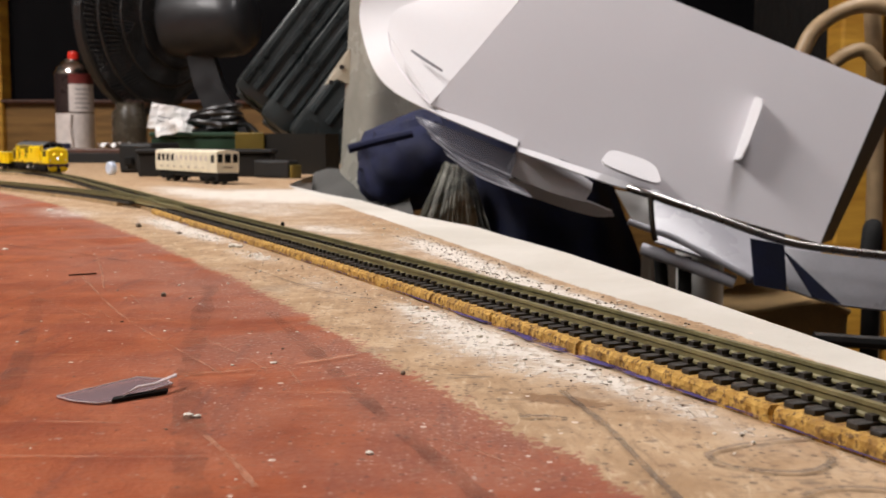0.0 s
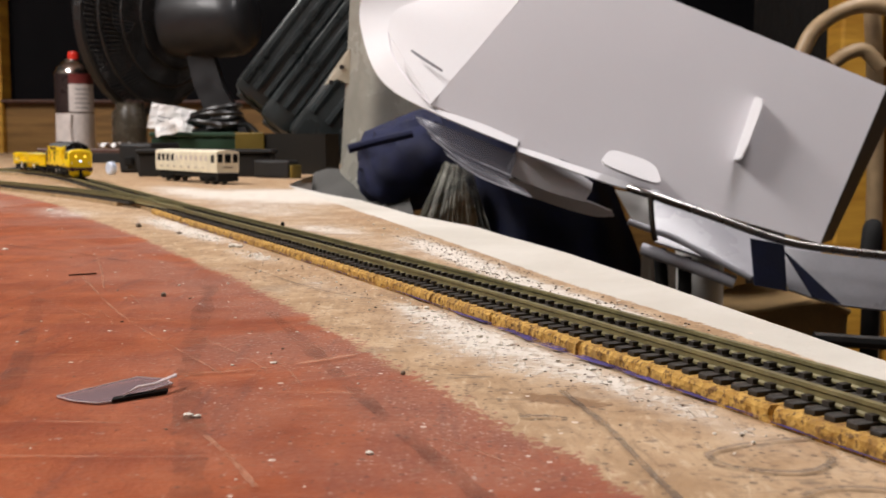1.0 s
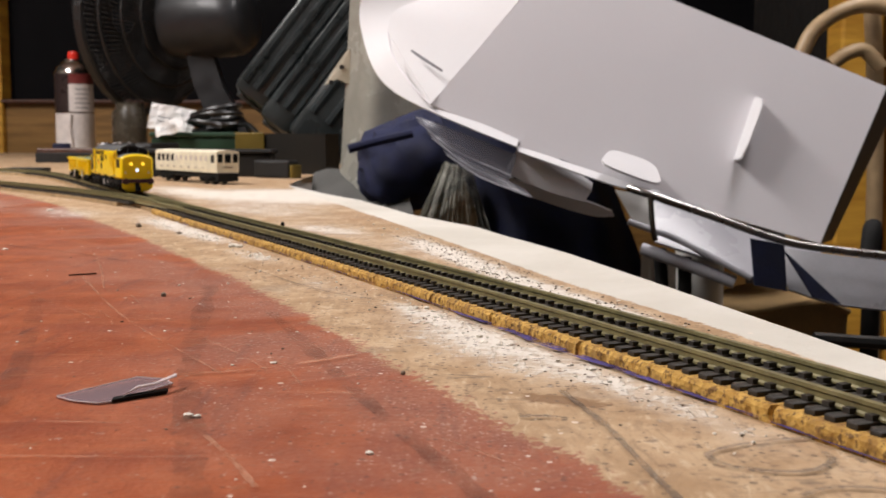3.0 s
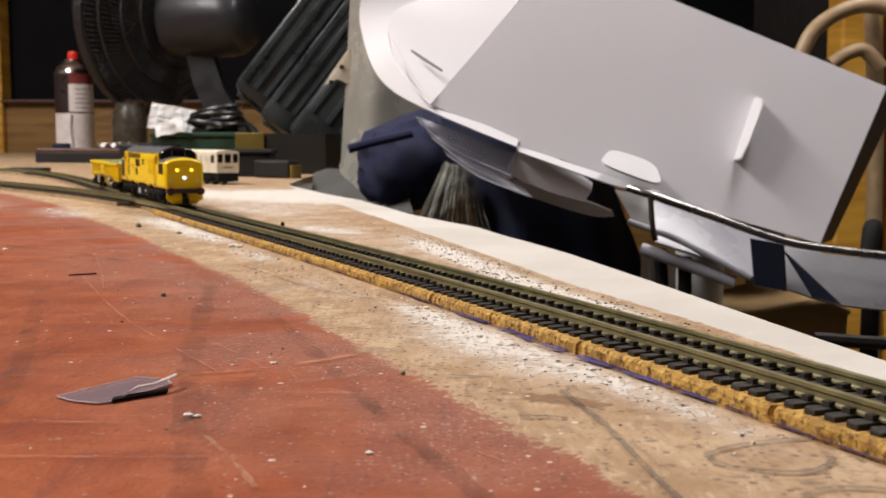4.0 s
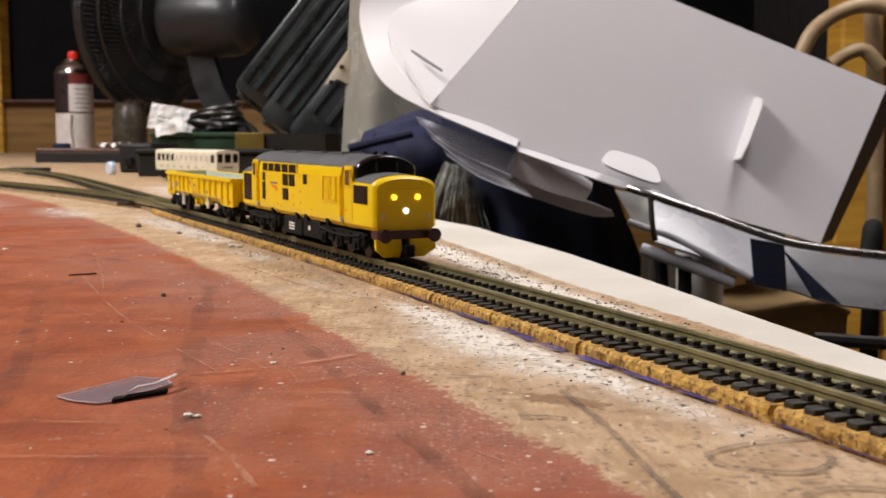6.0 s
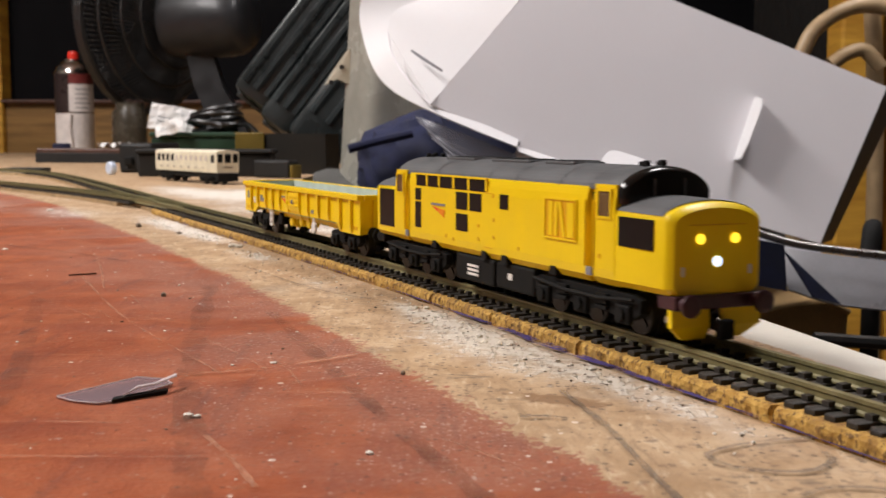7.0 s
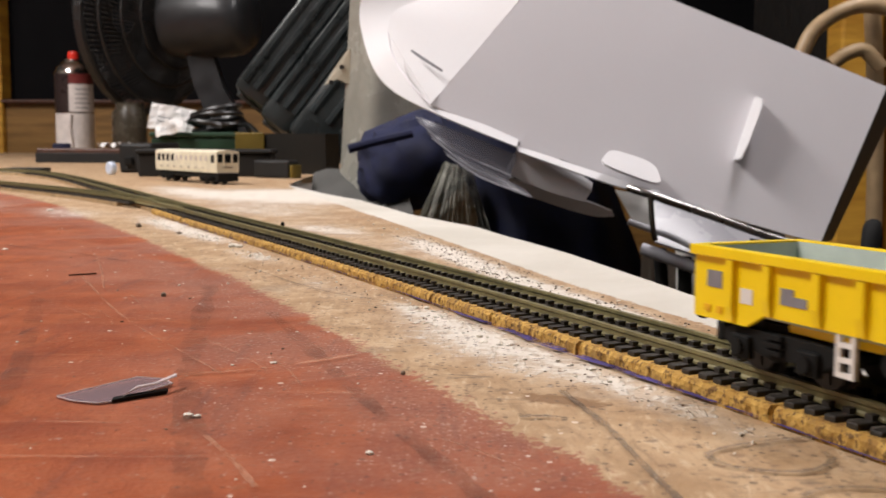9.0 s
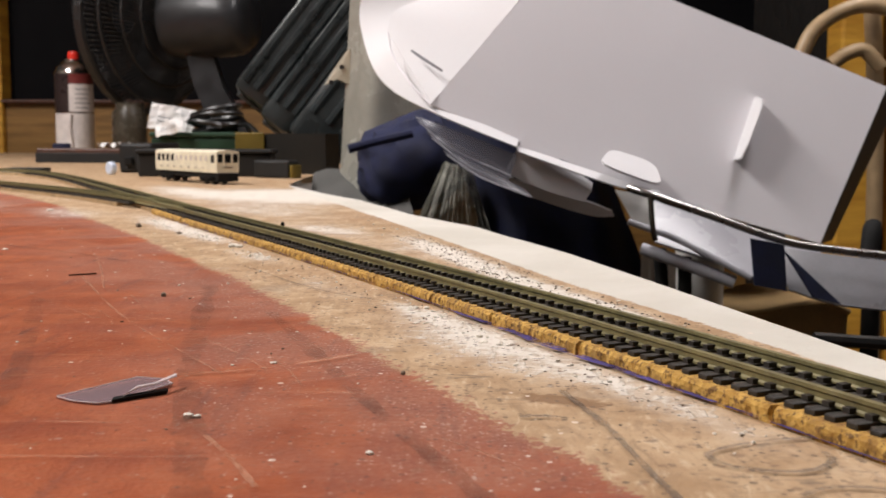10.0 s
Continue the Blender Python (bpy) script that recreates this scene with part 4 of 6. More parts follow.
        for x0, x1, t in ((25.8, 27.2, 0.12), (28.0, 29.0, 0.25), (32.2, 34.4, 0.25)):
            flat("louvre", x0, x1, 14.2, 20.1, sg * 9.2, YELLOW, gr, "", t)
        bm = bmesh.new()
        a, b = sorted((sg * 9.2 * MM, sg * 9.42 * MM))
        prism(bm, scaled([(29.0, 20.1), (30.0, 20.1), (31.8, 14.2), (30.8, 14.2)]), 1, a, b)
        part("louvre", bm, YELLOW, gr)
        for x0, x1, z0, z1 in ((24.3, 35.1, 20.4, 20.7), (24.3, 35.1, 13.6, 13.9), (24.3, 24.6, 13.9, 20.4), (34.8, 35.1, 13.9, 20.4)):
            flat("louvre_frame", x0, x1, z0, z1, sg * 9.1, YELLOW, gr, "", 0.3)
        bm = bmesh.new()
        a, b = sorted((sg * 9.1 * MM, sg * 9.2 * MM))
        prism(bm, scaled([(-25.0, 16.3), (-21.4, 15.9), (-22.2, 15.3)]), 1, a, b)
        part("logo_stripe", bm, REDLOGO, body, "plain red emblem")
        bm = bmesh.new()
        prism(bm, scaled([(-22.1, 15.3), (-21.3, 15.9), (-18.2, 15.7), (-18.6, 14.1)]), 1, a, b)
        part("logo_stripe", bm, ORANGELOGO, body, "plain orange emblem")
        flat("logo_bar", -25.2, -18.2, 16.5, 17.0, y, LABELGREY, body)
        for x, z in ((-17.5, 10.4), (-14, 10.0), (-2.2, 13.6), (-2.2, 11.0), (4.5, 15.2), (4.5, 11.8), (14.5, 10.6), (4.2, 19.8), (-41, 14), (42, 12)):
            flat("lifting_socket", x - 0.35, x + 0.35, z - 0.35, z + 0.35, y, YELLOW_FADE, body, "", 0.1)
        for x in (-24.0, 8.6, 27.0, 0.0):
            bm = bmesh.new()
            a, b = sorted((sg * 8.0 * MM, sg * 9.15 * MM))
            prism(bm, scaled([(x - 1.2, 7.3), (x + 1.4, 7.3), (x + 0.9, 8.8), (x - 0.7, 8.8)]), 1, a, b)
            part("skirt_notch", bm, BLACKPL, body)
        for z in (20.2, 9.6):
            flat("panel_seam", 0.5, 3.6, z, z + 0.12, y, YELLOW_FADE, body, "", 0.06)
    # underframe
    bm = bmesh.new()
    box(bm, -43 * MM, 43 * MM, -6.5 * MM, 6.5 * MM, 6.4 * MM, 7.6 * MM)
    under = part("underframe", bm, BLACKPL, lo)
    bm = bmesh.new()
    box(bm, -14 * MM, 3.4 * MM, -8.5 * MM, 8.5 * MM, 1.9 * MM, 7.2 * MM, 0.5 * MM)
    tank = part("fuel_tank", bm, BLACKPL, lo)
    bm = bmesh.new()
    box(bm, 4.0 * MM, 19 * MM, -8.3 * MM, 8.3 * MM, 2.1 * MM, 7.2 * MM, 0.5 * MM)
    part("battery_box", bm, BLACKPL, lo)
    for sg in (-1, 1):
        for k in range(3):
            flat("data_line", -8.2, -3.2, 5.0 - k * 0.85, 5.5 - k * 0.85, sg * 8.5, WHITEP, tank, "small white unreadable lettering bars", 0.1)
        flat("data_square", 9.2, 10.9, 4.2, 5.4, sg * 8.35, WHITEP, lo, "", 0.1)
    sets = []
    for x in (-36.0, 36.0):
        b, w = bogie(lo, x, (-12.5, 0, 12.5), 33)
        sets += w
    return lo, sets


def wagon():
    wg = thing("open_wagon", "yellow ribbed bogie open wagon with grey inside", "model train")
    L, W = 53.3, 9.0
    for sg in (-1, 1):
        bm = bmesh.new()
        a, b = sorted((sg * (W - 0.7) * MM, sg * W * MM))
        prism(bm, scaled([(-L, 6.3), (-42.0, 6.3), (-38.5, 8.2), (36.0, 8.2), (38.6, 6.0), (L, 6.0), (L, 15.6), (-L, 15.6)]), 1, a, b)
        sd = part("side_wall", bm, YELLOW, wg)
        for x in (-45.0, -37.6, -28.6, -21.4, -13.6, -5.8, 5.0, 13.0, 22.0, 30.4, 39.4, 47.5):
            a, b = sorted((sg * W * MM, sg * (W + 0.75) * MM))
            bm = bmesh.new()
            z0 = 6.4 if abs(x) > 39 else 8.3
            prism(bm, scaled([(a / MM, 14.8), (b / MM, 14.8), (b / MM, z0 + 2.2), (sg * W + sg * 0.3, z0), (sg * W, z0)] if sg > 0 else [(b / MM, 14.8), (a / MM, 14.8), (a / MM, z0 + 2.2), (sg * W + sg * 0.3, z0), (sg * W, z0)]), 0, (x - 0.65) * MM, (x + 0.65) * MM)
            part("rib", bm, YELLOW, sd)
        a, b = sorted((sg * (W - 0.9) * MM, sg * (W + 0.85) * MM))
        part("top_rail", boxmesh(-L * MM - 0.0003, L * MM + 0.0003, a, b, 14.9 * MM, 16.3 * MM, 0.15 * MM), YELLOW, sd)
        part("lining", boxmesh(-(L - 0.8) * MM, (L - 0.8) * MM, *sorted((sg * (W - 1.0) * MM, sg * (W - 0.72) * MM)), 8.3 * MM, 16.1 * MM), INNERGREY, sd, "pale grey inner lining")
        for x0, x1, z0, z1, mt in ((-50.4, -47.2, 10.7, 13.0, LABELGREY), (-43.2, -40.8, 9.3, 11.3, WHITEP), (-35.4, -33.0, 10.2, 12.3, LABELGREY), (-33.0, -30.6, 10.2, 11.4, LABELGREY), (15.4, 17.4, 9.3, 10.3, LABELGREY)):
            flat("data_panel", x0, x1, z0, z1, sg * W, mt, sd, "plain grey and white data panel", 0.12)
        for x in (-50.2, -47.6, 49, 51):
            flat("rivet_plate", x - 0.6, x + 0.6, 7.3, 8.2, sg * W, YELLOW_FADE, sd, "", 0.2)
        flat("logo_bar", -12.4, -7.4, 12.5, 13.0, sg * W, LABELGREY, sd)
        bm = bmesh.new()
        a, b = sorted((sg * W * MM, sg * (W + 0.12) * MM))
        prism(bm, scaled([(-12.2, 12.3), (-7.8, 12.0), (-8.6, 10.9)]), 1, a, b)
        part("logo_stripe", bm, REDLOGO, sd, "plain red emblem")
        # tool box with bars
        tb = flat("tool_box", -4.9, 4.1, 9.2, 14.6, sg * W, YELLOW, sd, "", 0.5, 0.1)
        for z in (10.4, 11.8, 13.2):
            flat("tool_box_bar", -4.5, 3.7, z, z + 0.5, sg * (W + 0.5), YELLOW, tb, "", 0.35)
        flat("tool_box_latch", -0.6, 0.8, 11.2, 12.4, sg * (W + 0.8), LABELGREY, tb, "", 0.2)
        # brake gear hung under the middle
        bm = bmesh.new()
        a, b = sorted((sg * 4.6 * MM, sg * 6.0 * MM))
        prism(bm, scaled([(-11.0, 8.3), (-10.6, 5.0), (-9.2, 3.6), (-7.2, 3.4), (-6.8, 6.6), (-4.4, 7.4), (-1.8, 6.9), (-1.2, 5.2), (2.2, 4.6), (3.6, 5.8), (5.2, 4.4), (9.4, 4.6), (10.6, 6.6), (14.8, 7.0), (15.2, 8.3)]), 1, a, b)
        for x, z, r in ((-8.8, 5.2, 1.5), (0.6, 5.9, 1.6), (7.2, 5.8, 1.7), (12.0, 6.9, 1.0)):
            lathe(bm, [(r * 0.8 * MM, -0.9 * MM), (r * MM, -0.6 * MM), (r * MM, 0.6 * MM), (r * 0.8 * MM, 0.9 * MM)], Matrix.Translation((x * MM, sg * 6.4 * MM, z * MM)) @ Matrix.Rotation(radians(90), 4, "X"), 14)
        part("brake_gear", bm, YELLOW, wg)
        bm = bmesh.new()
        a, b = sorted((sg * 4.4 * MM, sg * 6.1 * MM))
        prism(bm, scaled([(19, 8.3), (22, 6.0), (34, 5.6), (36, 8.3)]), 1, a, b)
        part("air_tank", bm, YELLOW, wg)
        bm = bmesh.new()
        m = Matrix.Translation((16.6 * MM, sg * 8.6 * MM, 5.3 * MM)) @ Matrix.Rotation(radians(90), 4, "X")
        lathe(bm, [(1.5 * MM, -0.35 * MM), (1.75 * MM, -0.2 * MM), (1.75 * MM, 0.2 * MM), (1.5 * MM, 0.35 * MM)], m, 20)
        box(bm, 16.0 * MM, 17.2 * MM, (sg * 8.6 - 0.25) * MM, (sg * 8.6 + 0.25) * MM, 5.5 * MM, 8.0 * MM)
        part("brake_lever", bm, WHITEP, wg, "white brake lever plate")
        bm = bmesh.new()
        for x in (-25.4, -23.0):
            box(bm, (x - 0.3) * MM, (x + 0.3) * MM, *sorted((sg * 8.3 * MM, sg * 8.9 * MM)), 3.0 * MM, 8.3 * MM)
        for z in (3.0, 4.8, 6.6):
            box(bm, -25.4 * MM, -23.0 * MM, *sorted((sg * 8.4 * MM, sg * 8.85 * MM)), z * MM, (z + 0.6) * MM)
        part("ladder", bm, WHITEP, wg, "small white step ladder")
        bm = bmesh.new()
        m = Matrix.Translation((-17.5 * MM, sg * 7.6 * MM, 5.6 * MM)) @ Matrix.Rotation(radians(90), 4, "X")
        lathe(bm, [(1.9 * MM, -0.4 * MM), (1.9 * MM, 0.4 * MM)], m, 20)
        part("brake_wheel", bm, BLACKPL, wg)
    for end in (-1, 1):
        xa, xb = sorted((end * (L - 0.7) * MM, end * L * MM))
        ew = part("end_wall", boxmesh(xa, xb, -(W - 0.72) * MM, (W - 0.72) * MM, 6.2 * MM, 15.6 * MM), YELLOW, wg)
        xa, xb = sorted((end * (L - 0.9) * MM, end * (L + 0.8) * MM))
        part("top_rail", boxmesh(xa, xb, -(W - 0.92) * MM, (W - 0.92) * MM, 14.9 * MM, 16.3 * MM, 0.15 * MM), YELLOW, ew)
        xa, xb = sorted((end * (L - 1.0) * MM, end * (L - 0.72) * MM))
        part("lining", boxmesh(xa, xb, -(W - 1.1) * MM, (W - 1.1) * MM, 8.3 * MM, 16.0 * MM), INNERGREY, ew)
        for y in (-5, 5):
            xa, xb = sorted((end * L * MM, end * (L + 0.7) * MM))
            part("rib", boxmesh(xa, xb, (y - 0.6) * MM, (y + 0.6) * MM, 6.4 * MM, 14.8 * MM), YELLOW, ew)
        for y in (-6.0, 6.0):
            bm = bmesh.new()
            m = Matrix.Translation((end * L * MM, y * MM, 6.7 * MM)) @ Matrix.Rotation(radians(90 * end), 4, "Y")
            lathe(bm, [(0.8 * MM, 0), (0.8 * MM, 1.4 * MM), (1.5 * MM, 1.6 * MM), (1.5 * MM, 2.1 * MM)], m, 14)
            part("buffer", bm, BLACKPL, ew)
        xs = sorted((end * 44, end * 56.4))
        bm = bmesh.new()
        box(bm, xs[0] * MM, xs[1] * MM, -0.9 * MM, 0.9 * MM, 2.4 * MM, 3.8 * MM)
        xs = sorted((end * 55.6, end * 57.2))
        box(bm, xs[0] * MM, xs[1] * MM, -2.2 * MM, 2.2 * MM, 1.6 * MM, 4.4 * MM, 0.3 * MM)
        part("coupling", bm, BLACKPL, wg)
    part("wagon_floor", boxmesh(-(L - 0.8) * MM, (L - 0.8) * MM, -(W - 1.0) * MM, (W - 1.0) * MM, 7.7 * MM, 8.3 * MM), INNERGREY, wg)
    for sg in (-1, 1):
        part("solebar", boxmesh(-36 * MM, 36 * MM, *sorted((sg * 6.2 * MM, sg * 7.0 * MM)), 6.4 * MM, 7.7 * MM, 0.1 * MM), YELLOW, wg)
    part("centre_sill", boxmesh(-50 * MM, 50 * MM, -3.5 * MM, 3.5 * MM, 5.4 * MM, 6.6 * MM), BLACKPL, wg)
    sets = []
    for x in (-37.0, 40.5):
        b, w = bogie(wg, x, (-6.4, 6.4), 21, heavy=False)
        sets += w
    return wg, sets


def coach():
    d = Vector((0.595, -0.804, 0)).normalized()
    n = Vector((-d.y, d.x, 0))
    nearc = Vector((-0.1715, 0.825, 0))
    org = nearc + n * 0.0095 - d * 0.060
    m = Matrix(((d.x, n.x, 0, org.x), (d.y, n.y, 0, org.y), (0, 0, 1, 0.0), (0, 0, 0, 1)))
    co = thing("unpowered_coach", "cream unfinished model railway coach with black underframe", "model coach", m)
    side = [(8.8, 9.0), (9.2, 12), (9.2, 22.5), (9.0, 24.6), (7.5, 25.6), (0, 26.4)]
    bm = bmesh.new()
    prism(bm, scaled(side + [(-y, z) for y, z in reversed(side[:-1])]), 0, -60 * MM, 60 * MM)
    body = part("body", bm, CREAM, co)
    for i in range(11):
        x = -55 + i * 9.4
        for sg in (-1, 1):
            dark = i < 4
            flat("window", x, x + 5.2, 17.0, 22.6, sg * 9.2, GLASSDARK if dark else CREAM, body, "dark window opening" if dark else "blank window frame", 0.25)
            if not dark:
                flat("window_blank", x + 0.8, x + 3.8, 17.8, 21.6, sg * 9.45, EDGEWHITE, body, "", 0.1)
    flat("window", 50, 56, 16.8, 22.6, -9.2, GLASSDARK, body, "", 0.25)
    for k in range(7):
        flat("panel_mark", -50 + k * 14, -46 + k * 14, 12.2, 12.8, -9.2, WOODDARK, body, "", 0.1)
    for y0, y1 in ((-8.2, -4.4), (-2.4, 2.4), (4.4, 8.2)):
        part("end_window", boxmesh(60 * MM, 60.3 * MM, y0 * MM, y1 * MM, 16.8 * MM, 23.2 * MM), GLASSDARK, body)
    part("lamp_strip", boxmesh(60 * MM, 60.3 * MM, -4 * MM, 4 * MM, 13 * MM, 13.7 * MM), WOODDARK, body)
    part("underframe", boxmesh(-57 * MM, 58 * MM, -7.5 * MM, 7.5 * MM, 5 * MM, 9.0 * MM, 0.4 * MM), BLACKPL, co)
    for x in (-38, 38):
        bogie(co, x, (-7, 7), 24)
    part("skirt", boxmesh(56 * MM, 61 * MM, -8.6 * MM, 8.6 * MM, 2.5 * MM, 9.0 * MM, 0.6 * MM), BLACKPL, co)


def scraps():
    # clear plastic offcut and the strip lying under it
    ob = thing("plastic_offcut", "clear scuffed plastic offcut lying on red paint", "plastic scrap")
    bm = bmesh.new()
    pts = [(-0.0530, 0.1468), (-0.0500, 0.1445), (-0.0462, 0.1432), (-0.0444, 0.1445), (-0.0390, 0.1545), (-0.0410, 0.1572), (-0.0450, 0.1582)]
    vs = prism(bm, pts, 2, 0.0001, 0.0003)
    for v in vs:
        v.co.z += 0.0003 * max(0, (v.co.y - 0.1435) / 0.0168)
    part("sheet", bm, CLEARSTRIP, ob)
    bm = bmesh.new()
    tube(bm, [(x, y, 0.0003 + 0.0003 * max(0, (y - 0.1435) / 0.0168)) for x, y in pts], 0.00011, 6, True)
    part("edge", bm, EDGEWHITE, ob, "white scuffed edge")
    ob2 = thing("metal_sliver", "thin dark metal strip under a bent clear flap", "scrap")
    d = Vector((0.0057, 0.0057))
    bm = bmesh.new()
    prism(bm, [(-0.0446, 0.1440), (-0.0386, 0.1497), (-0.0388, 0.1512), (-0.0448, 0.1456)], 2, 0.0001, 0.0006)
    part("strip", bm, BLACKPL, ob2)
    bm = bmesh.new()
    sheet(bm, [[(-0.0437, 0.1478, 0.0006), (-0.0425, 0.1492, 0.0014), (-0.0405, 0.1500, 0.0016), (-0.0384, 0.1545, 0.0020)],
               [(-0.0436, 0.1456, 0.0008), (-0.0420, 0.1472, 0.0016), (-0.0400, 0.1490, 0.0017), (-0.0380, 0.1530, 0.0020)]], 0.0002)
    part("flap", bm, EDGEWHITE, ob2)
    sp = part("wood_splinter", boxmesh(-0.0035, 0.0035, -0.0002, 0.0002, 0.0, 0.0004), WOODDARK)
    sp.matrix_basis = pose(-0.0934, 0.2803, 0.0002, 0, 0, 31)
    tagged(sp, "thin dark wooden splinter on red paint", "splinter")
    # crumbs
    rnd = random.Random(11)
    for nm, mt, lab, spots in (
            ("plaster_crumbs", CRUMBW, "scattered white plaster crumbs", "w"),
            ("stone_grains", CRUMBD, "scattered dark ballast grains", "d")):
        bm = bmesh.new()

        def lump(x, y, r, z=0.0):
            ret = bmesh.ops.create_icosphere(bm, subdivisions=1, radius=r)
            k = (rnd.uniform(0.7, 1.5), rnd.uniform(0.7, 1.3), rnd.uniform(0.35, 0.8))
            a = rnd.uniform(0, 6.28)
            for v in ret["verts"]:
                q = v.co * rnd.uniform(0.8, 1.15)
                q = Vector((q.x * k[0], q.y * k[1], q.z * k[2]))
                v.co = Vector((x + q.x * math.cos(a) - q.y * math.sin(a), y + q.x * math.sin(a) + q.y * math.cos(a), z + q.z + r * k[2] * 0.6))
        if spots == "w":
            for x, y, r in ((-0.0325, 0.1368, 0.0007), (-0.0315, 0.1370, 0.0005), (-0.0083, 0.1210, 0.0005), (-0.1923, 0.5316, 0.0016), (-0.064, 0.262, 0.0006),
                            (-0.1395, 0.345, 0.0009), (-0.0745, 0.188, 0.0004), (-0.027, 0.171, 0.0005), (-0.009, 0.1045, 0.0004)):
                lump(x, y, r)
            for i in range(9):
                q = along(-0.232 + rnd.uniform(-0.004, 0.004), 0.017 + rnd.uniform(-0.0015, 0.0015))[0]
                lump(q.x, q.y, rnd.uniform(0.0006, 0.0012))
            for a, l, ra, rl, n in ((-0.078, 0.0160, 0.012, 0.0022, 28), (-0.200, 0.0185, 0.012, 0.0026, 45), (-0.270, 0.0155, 0.020, 0.003, 40), (-0.335, 0.0150, 0.03, 0.005, 50),
                                    (-0.045, 0.0190, 0.022, 0.005, 30), (0.0, 0.0145, 0.02, 0.002, 12)):
                for i in range(n):
                    q = along(a + rnd.gauss(0, ra * 0.6), max(0.0125, l + rnd.gauss(0, rl * 0.7)))[0]
                    lump(q.x, q.y, rnd.uniform(0.0002, 0.0007), -0.0002)
            for i in range(110):
                q = along(rnd.uniform(-0.3, 0.03), 0.0125 + abs(rnd.gauss(0, 0.007)))[0]
                lump(q.x, q.y, rnd.uniform(0.00012, 0.00038))
            for i in range(60):
                y = rnd.uniform(0.11, 0.5)
                lump(interp(REDLINE, y) - abs(rnd.gauss(0, 0.05)), y, rnd.uniform(0.0001, 0.00035))
            for i in range(60):
                y = rnd.uniform(0.20, 0.48)
                lump(interp(STRIP, y) - rnd.uniform(0.002, 0.018), y, rnd.uniform(0.0002, 0.0006))
        else:
            for i in range(340):
                y = rnd.uniform(0.20, 0.40)
                lump(interp(STRIP, y) - rnd.uniform(0.0025, 0.016), y, rnd.uniform(0.00012, 0.00036))
            for i in range(130):
                q = along(rnd.uniform(-0.3, 0.03), 0.0125 + abs(rnd.gauss(0, 0.010)))[0]
                lump(q.x, q.y, rnd.uniform(0.0001, 0.00032))
            for i in range(50):
                y = rnd.uniform(0.12, 0.5)
                lump(interp(REDLINE, y) - abs(rnd.gauss(0, 0.05)), y, rnd.uniform(0.0001, 0.0003))
            for x, y, r in ((-0.0631, 0.2440, 0.0009), (-0.122, 0.435, 0.0016), (-0.0985, 0.405, 0.001), (-0.0060, 0.163, 0.0006)):
                lump(x, y, r)
        tagged(part(nm, bm, mt), lab, "debris", kind="stuff")


# ---------------------------------------------------------------- things at the far end of the board
def spray_can():
    c = thing("spray_can", "paint-spattered spray can with white label and red nozzle", "spray can", pose(-0.655, 1.95, 0.0))
    bm = bmesh.new()
    lathe(bm, [(0.030, 0.0), (0.0325, 0.003), (0.0325, 0.148), (0.0315, 0.151), (0.027, 0.160), (0.017, 0.168), (0.0165, 0.171), (0.013, 0.173)], n=40)
    body = part("body", bm, TIN, c, smooth=True)
    def wrap(nm, a0, a1, z0, z1, r, mt, lab=""):
        bm = bmesh.new()
        n = 24
        R = [[(r * math.cos(radians(a0 + (a1 - a0) * i / n)), r * math.sin(radians(a0 + (a1 - a0) * i / n)), z) for i in range(n + 1)] for z in (z0, z1)]
        sheet(bm, R, 0.0002)
        part(nm, bm, mt, body, lab, smooth=True)
    wrap("print_band", 0, 359, 0.078, 0.146, 0.0328, CANDARK, "dark brown printed band")
    wrap("print_band", 0, 359, 0.012, 0.077, 0.0328, CANLABEL, "pale lower label")
    wrap("label_panel", -88, 4, 0.080, 0.128, 0.0333, CANLABEL, "white label panel")
    wrap("label_panel", -88, 4, 0.129, 0.146, 0.0333, CANMAROON, "dark red label band")
    for k in range(5):
        wrap("text_bar", -70, -20 - 6 * (k % 3), 0.118 - k * 0.008, 0.120 - k * 0.008, 0.0336, INK)
    bm = bmesh.new()
    lathe(bm, [(0.0095, 0.172), (0.0095, 0.182), (0.008, 0.186)], n=20)
    part("nozzle", bm, CANRED, c, "red plastic nozzle")
    bm = bmesh.new()
    tube(bm, smoothline([(0.004, -0.0345, 0.075), (0.002, -0.0347, 0.05), (0.005, -0.0345, 0.02), (0.004, -0.036, 0.001)], 5), 0.0028, 8)
    part("paint_run", bm, CANLABEL, c, "dried white paint run")


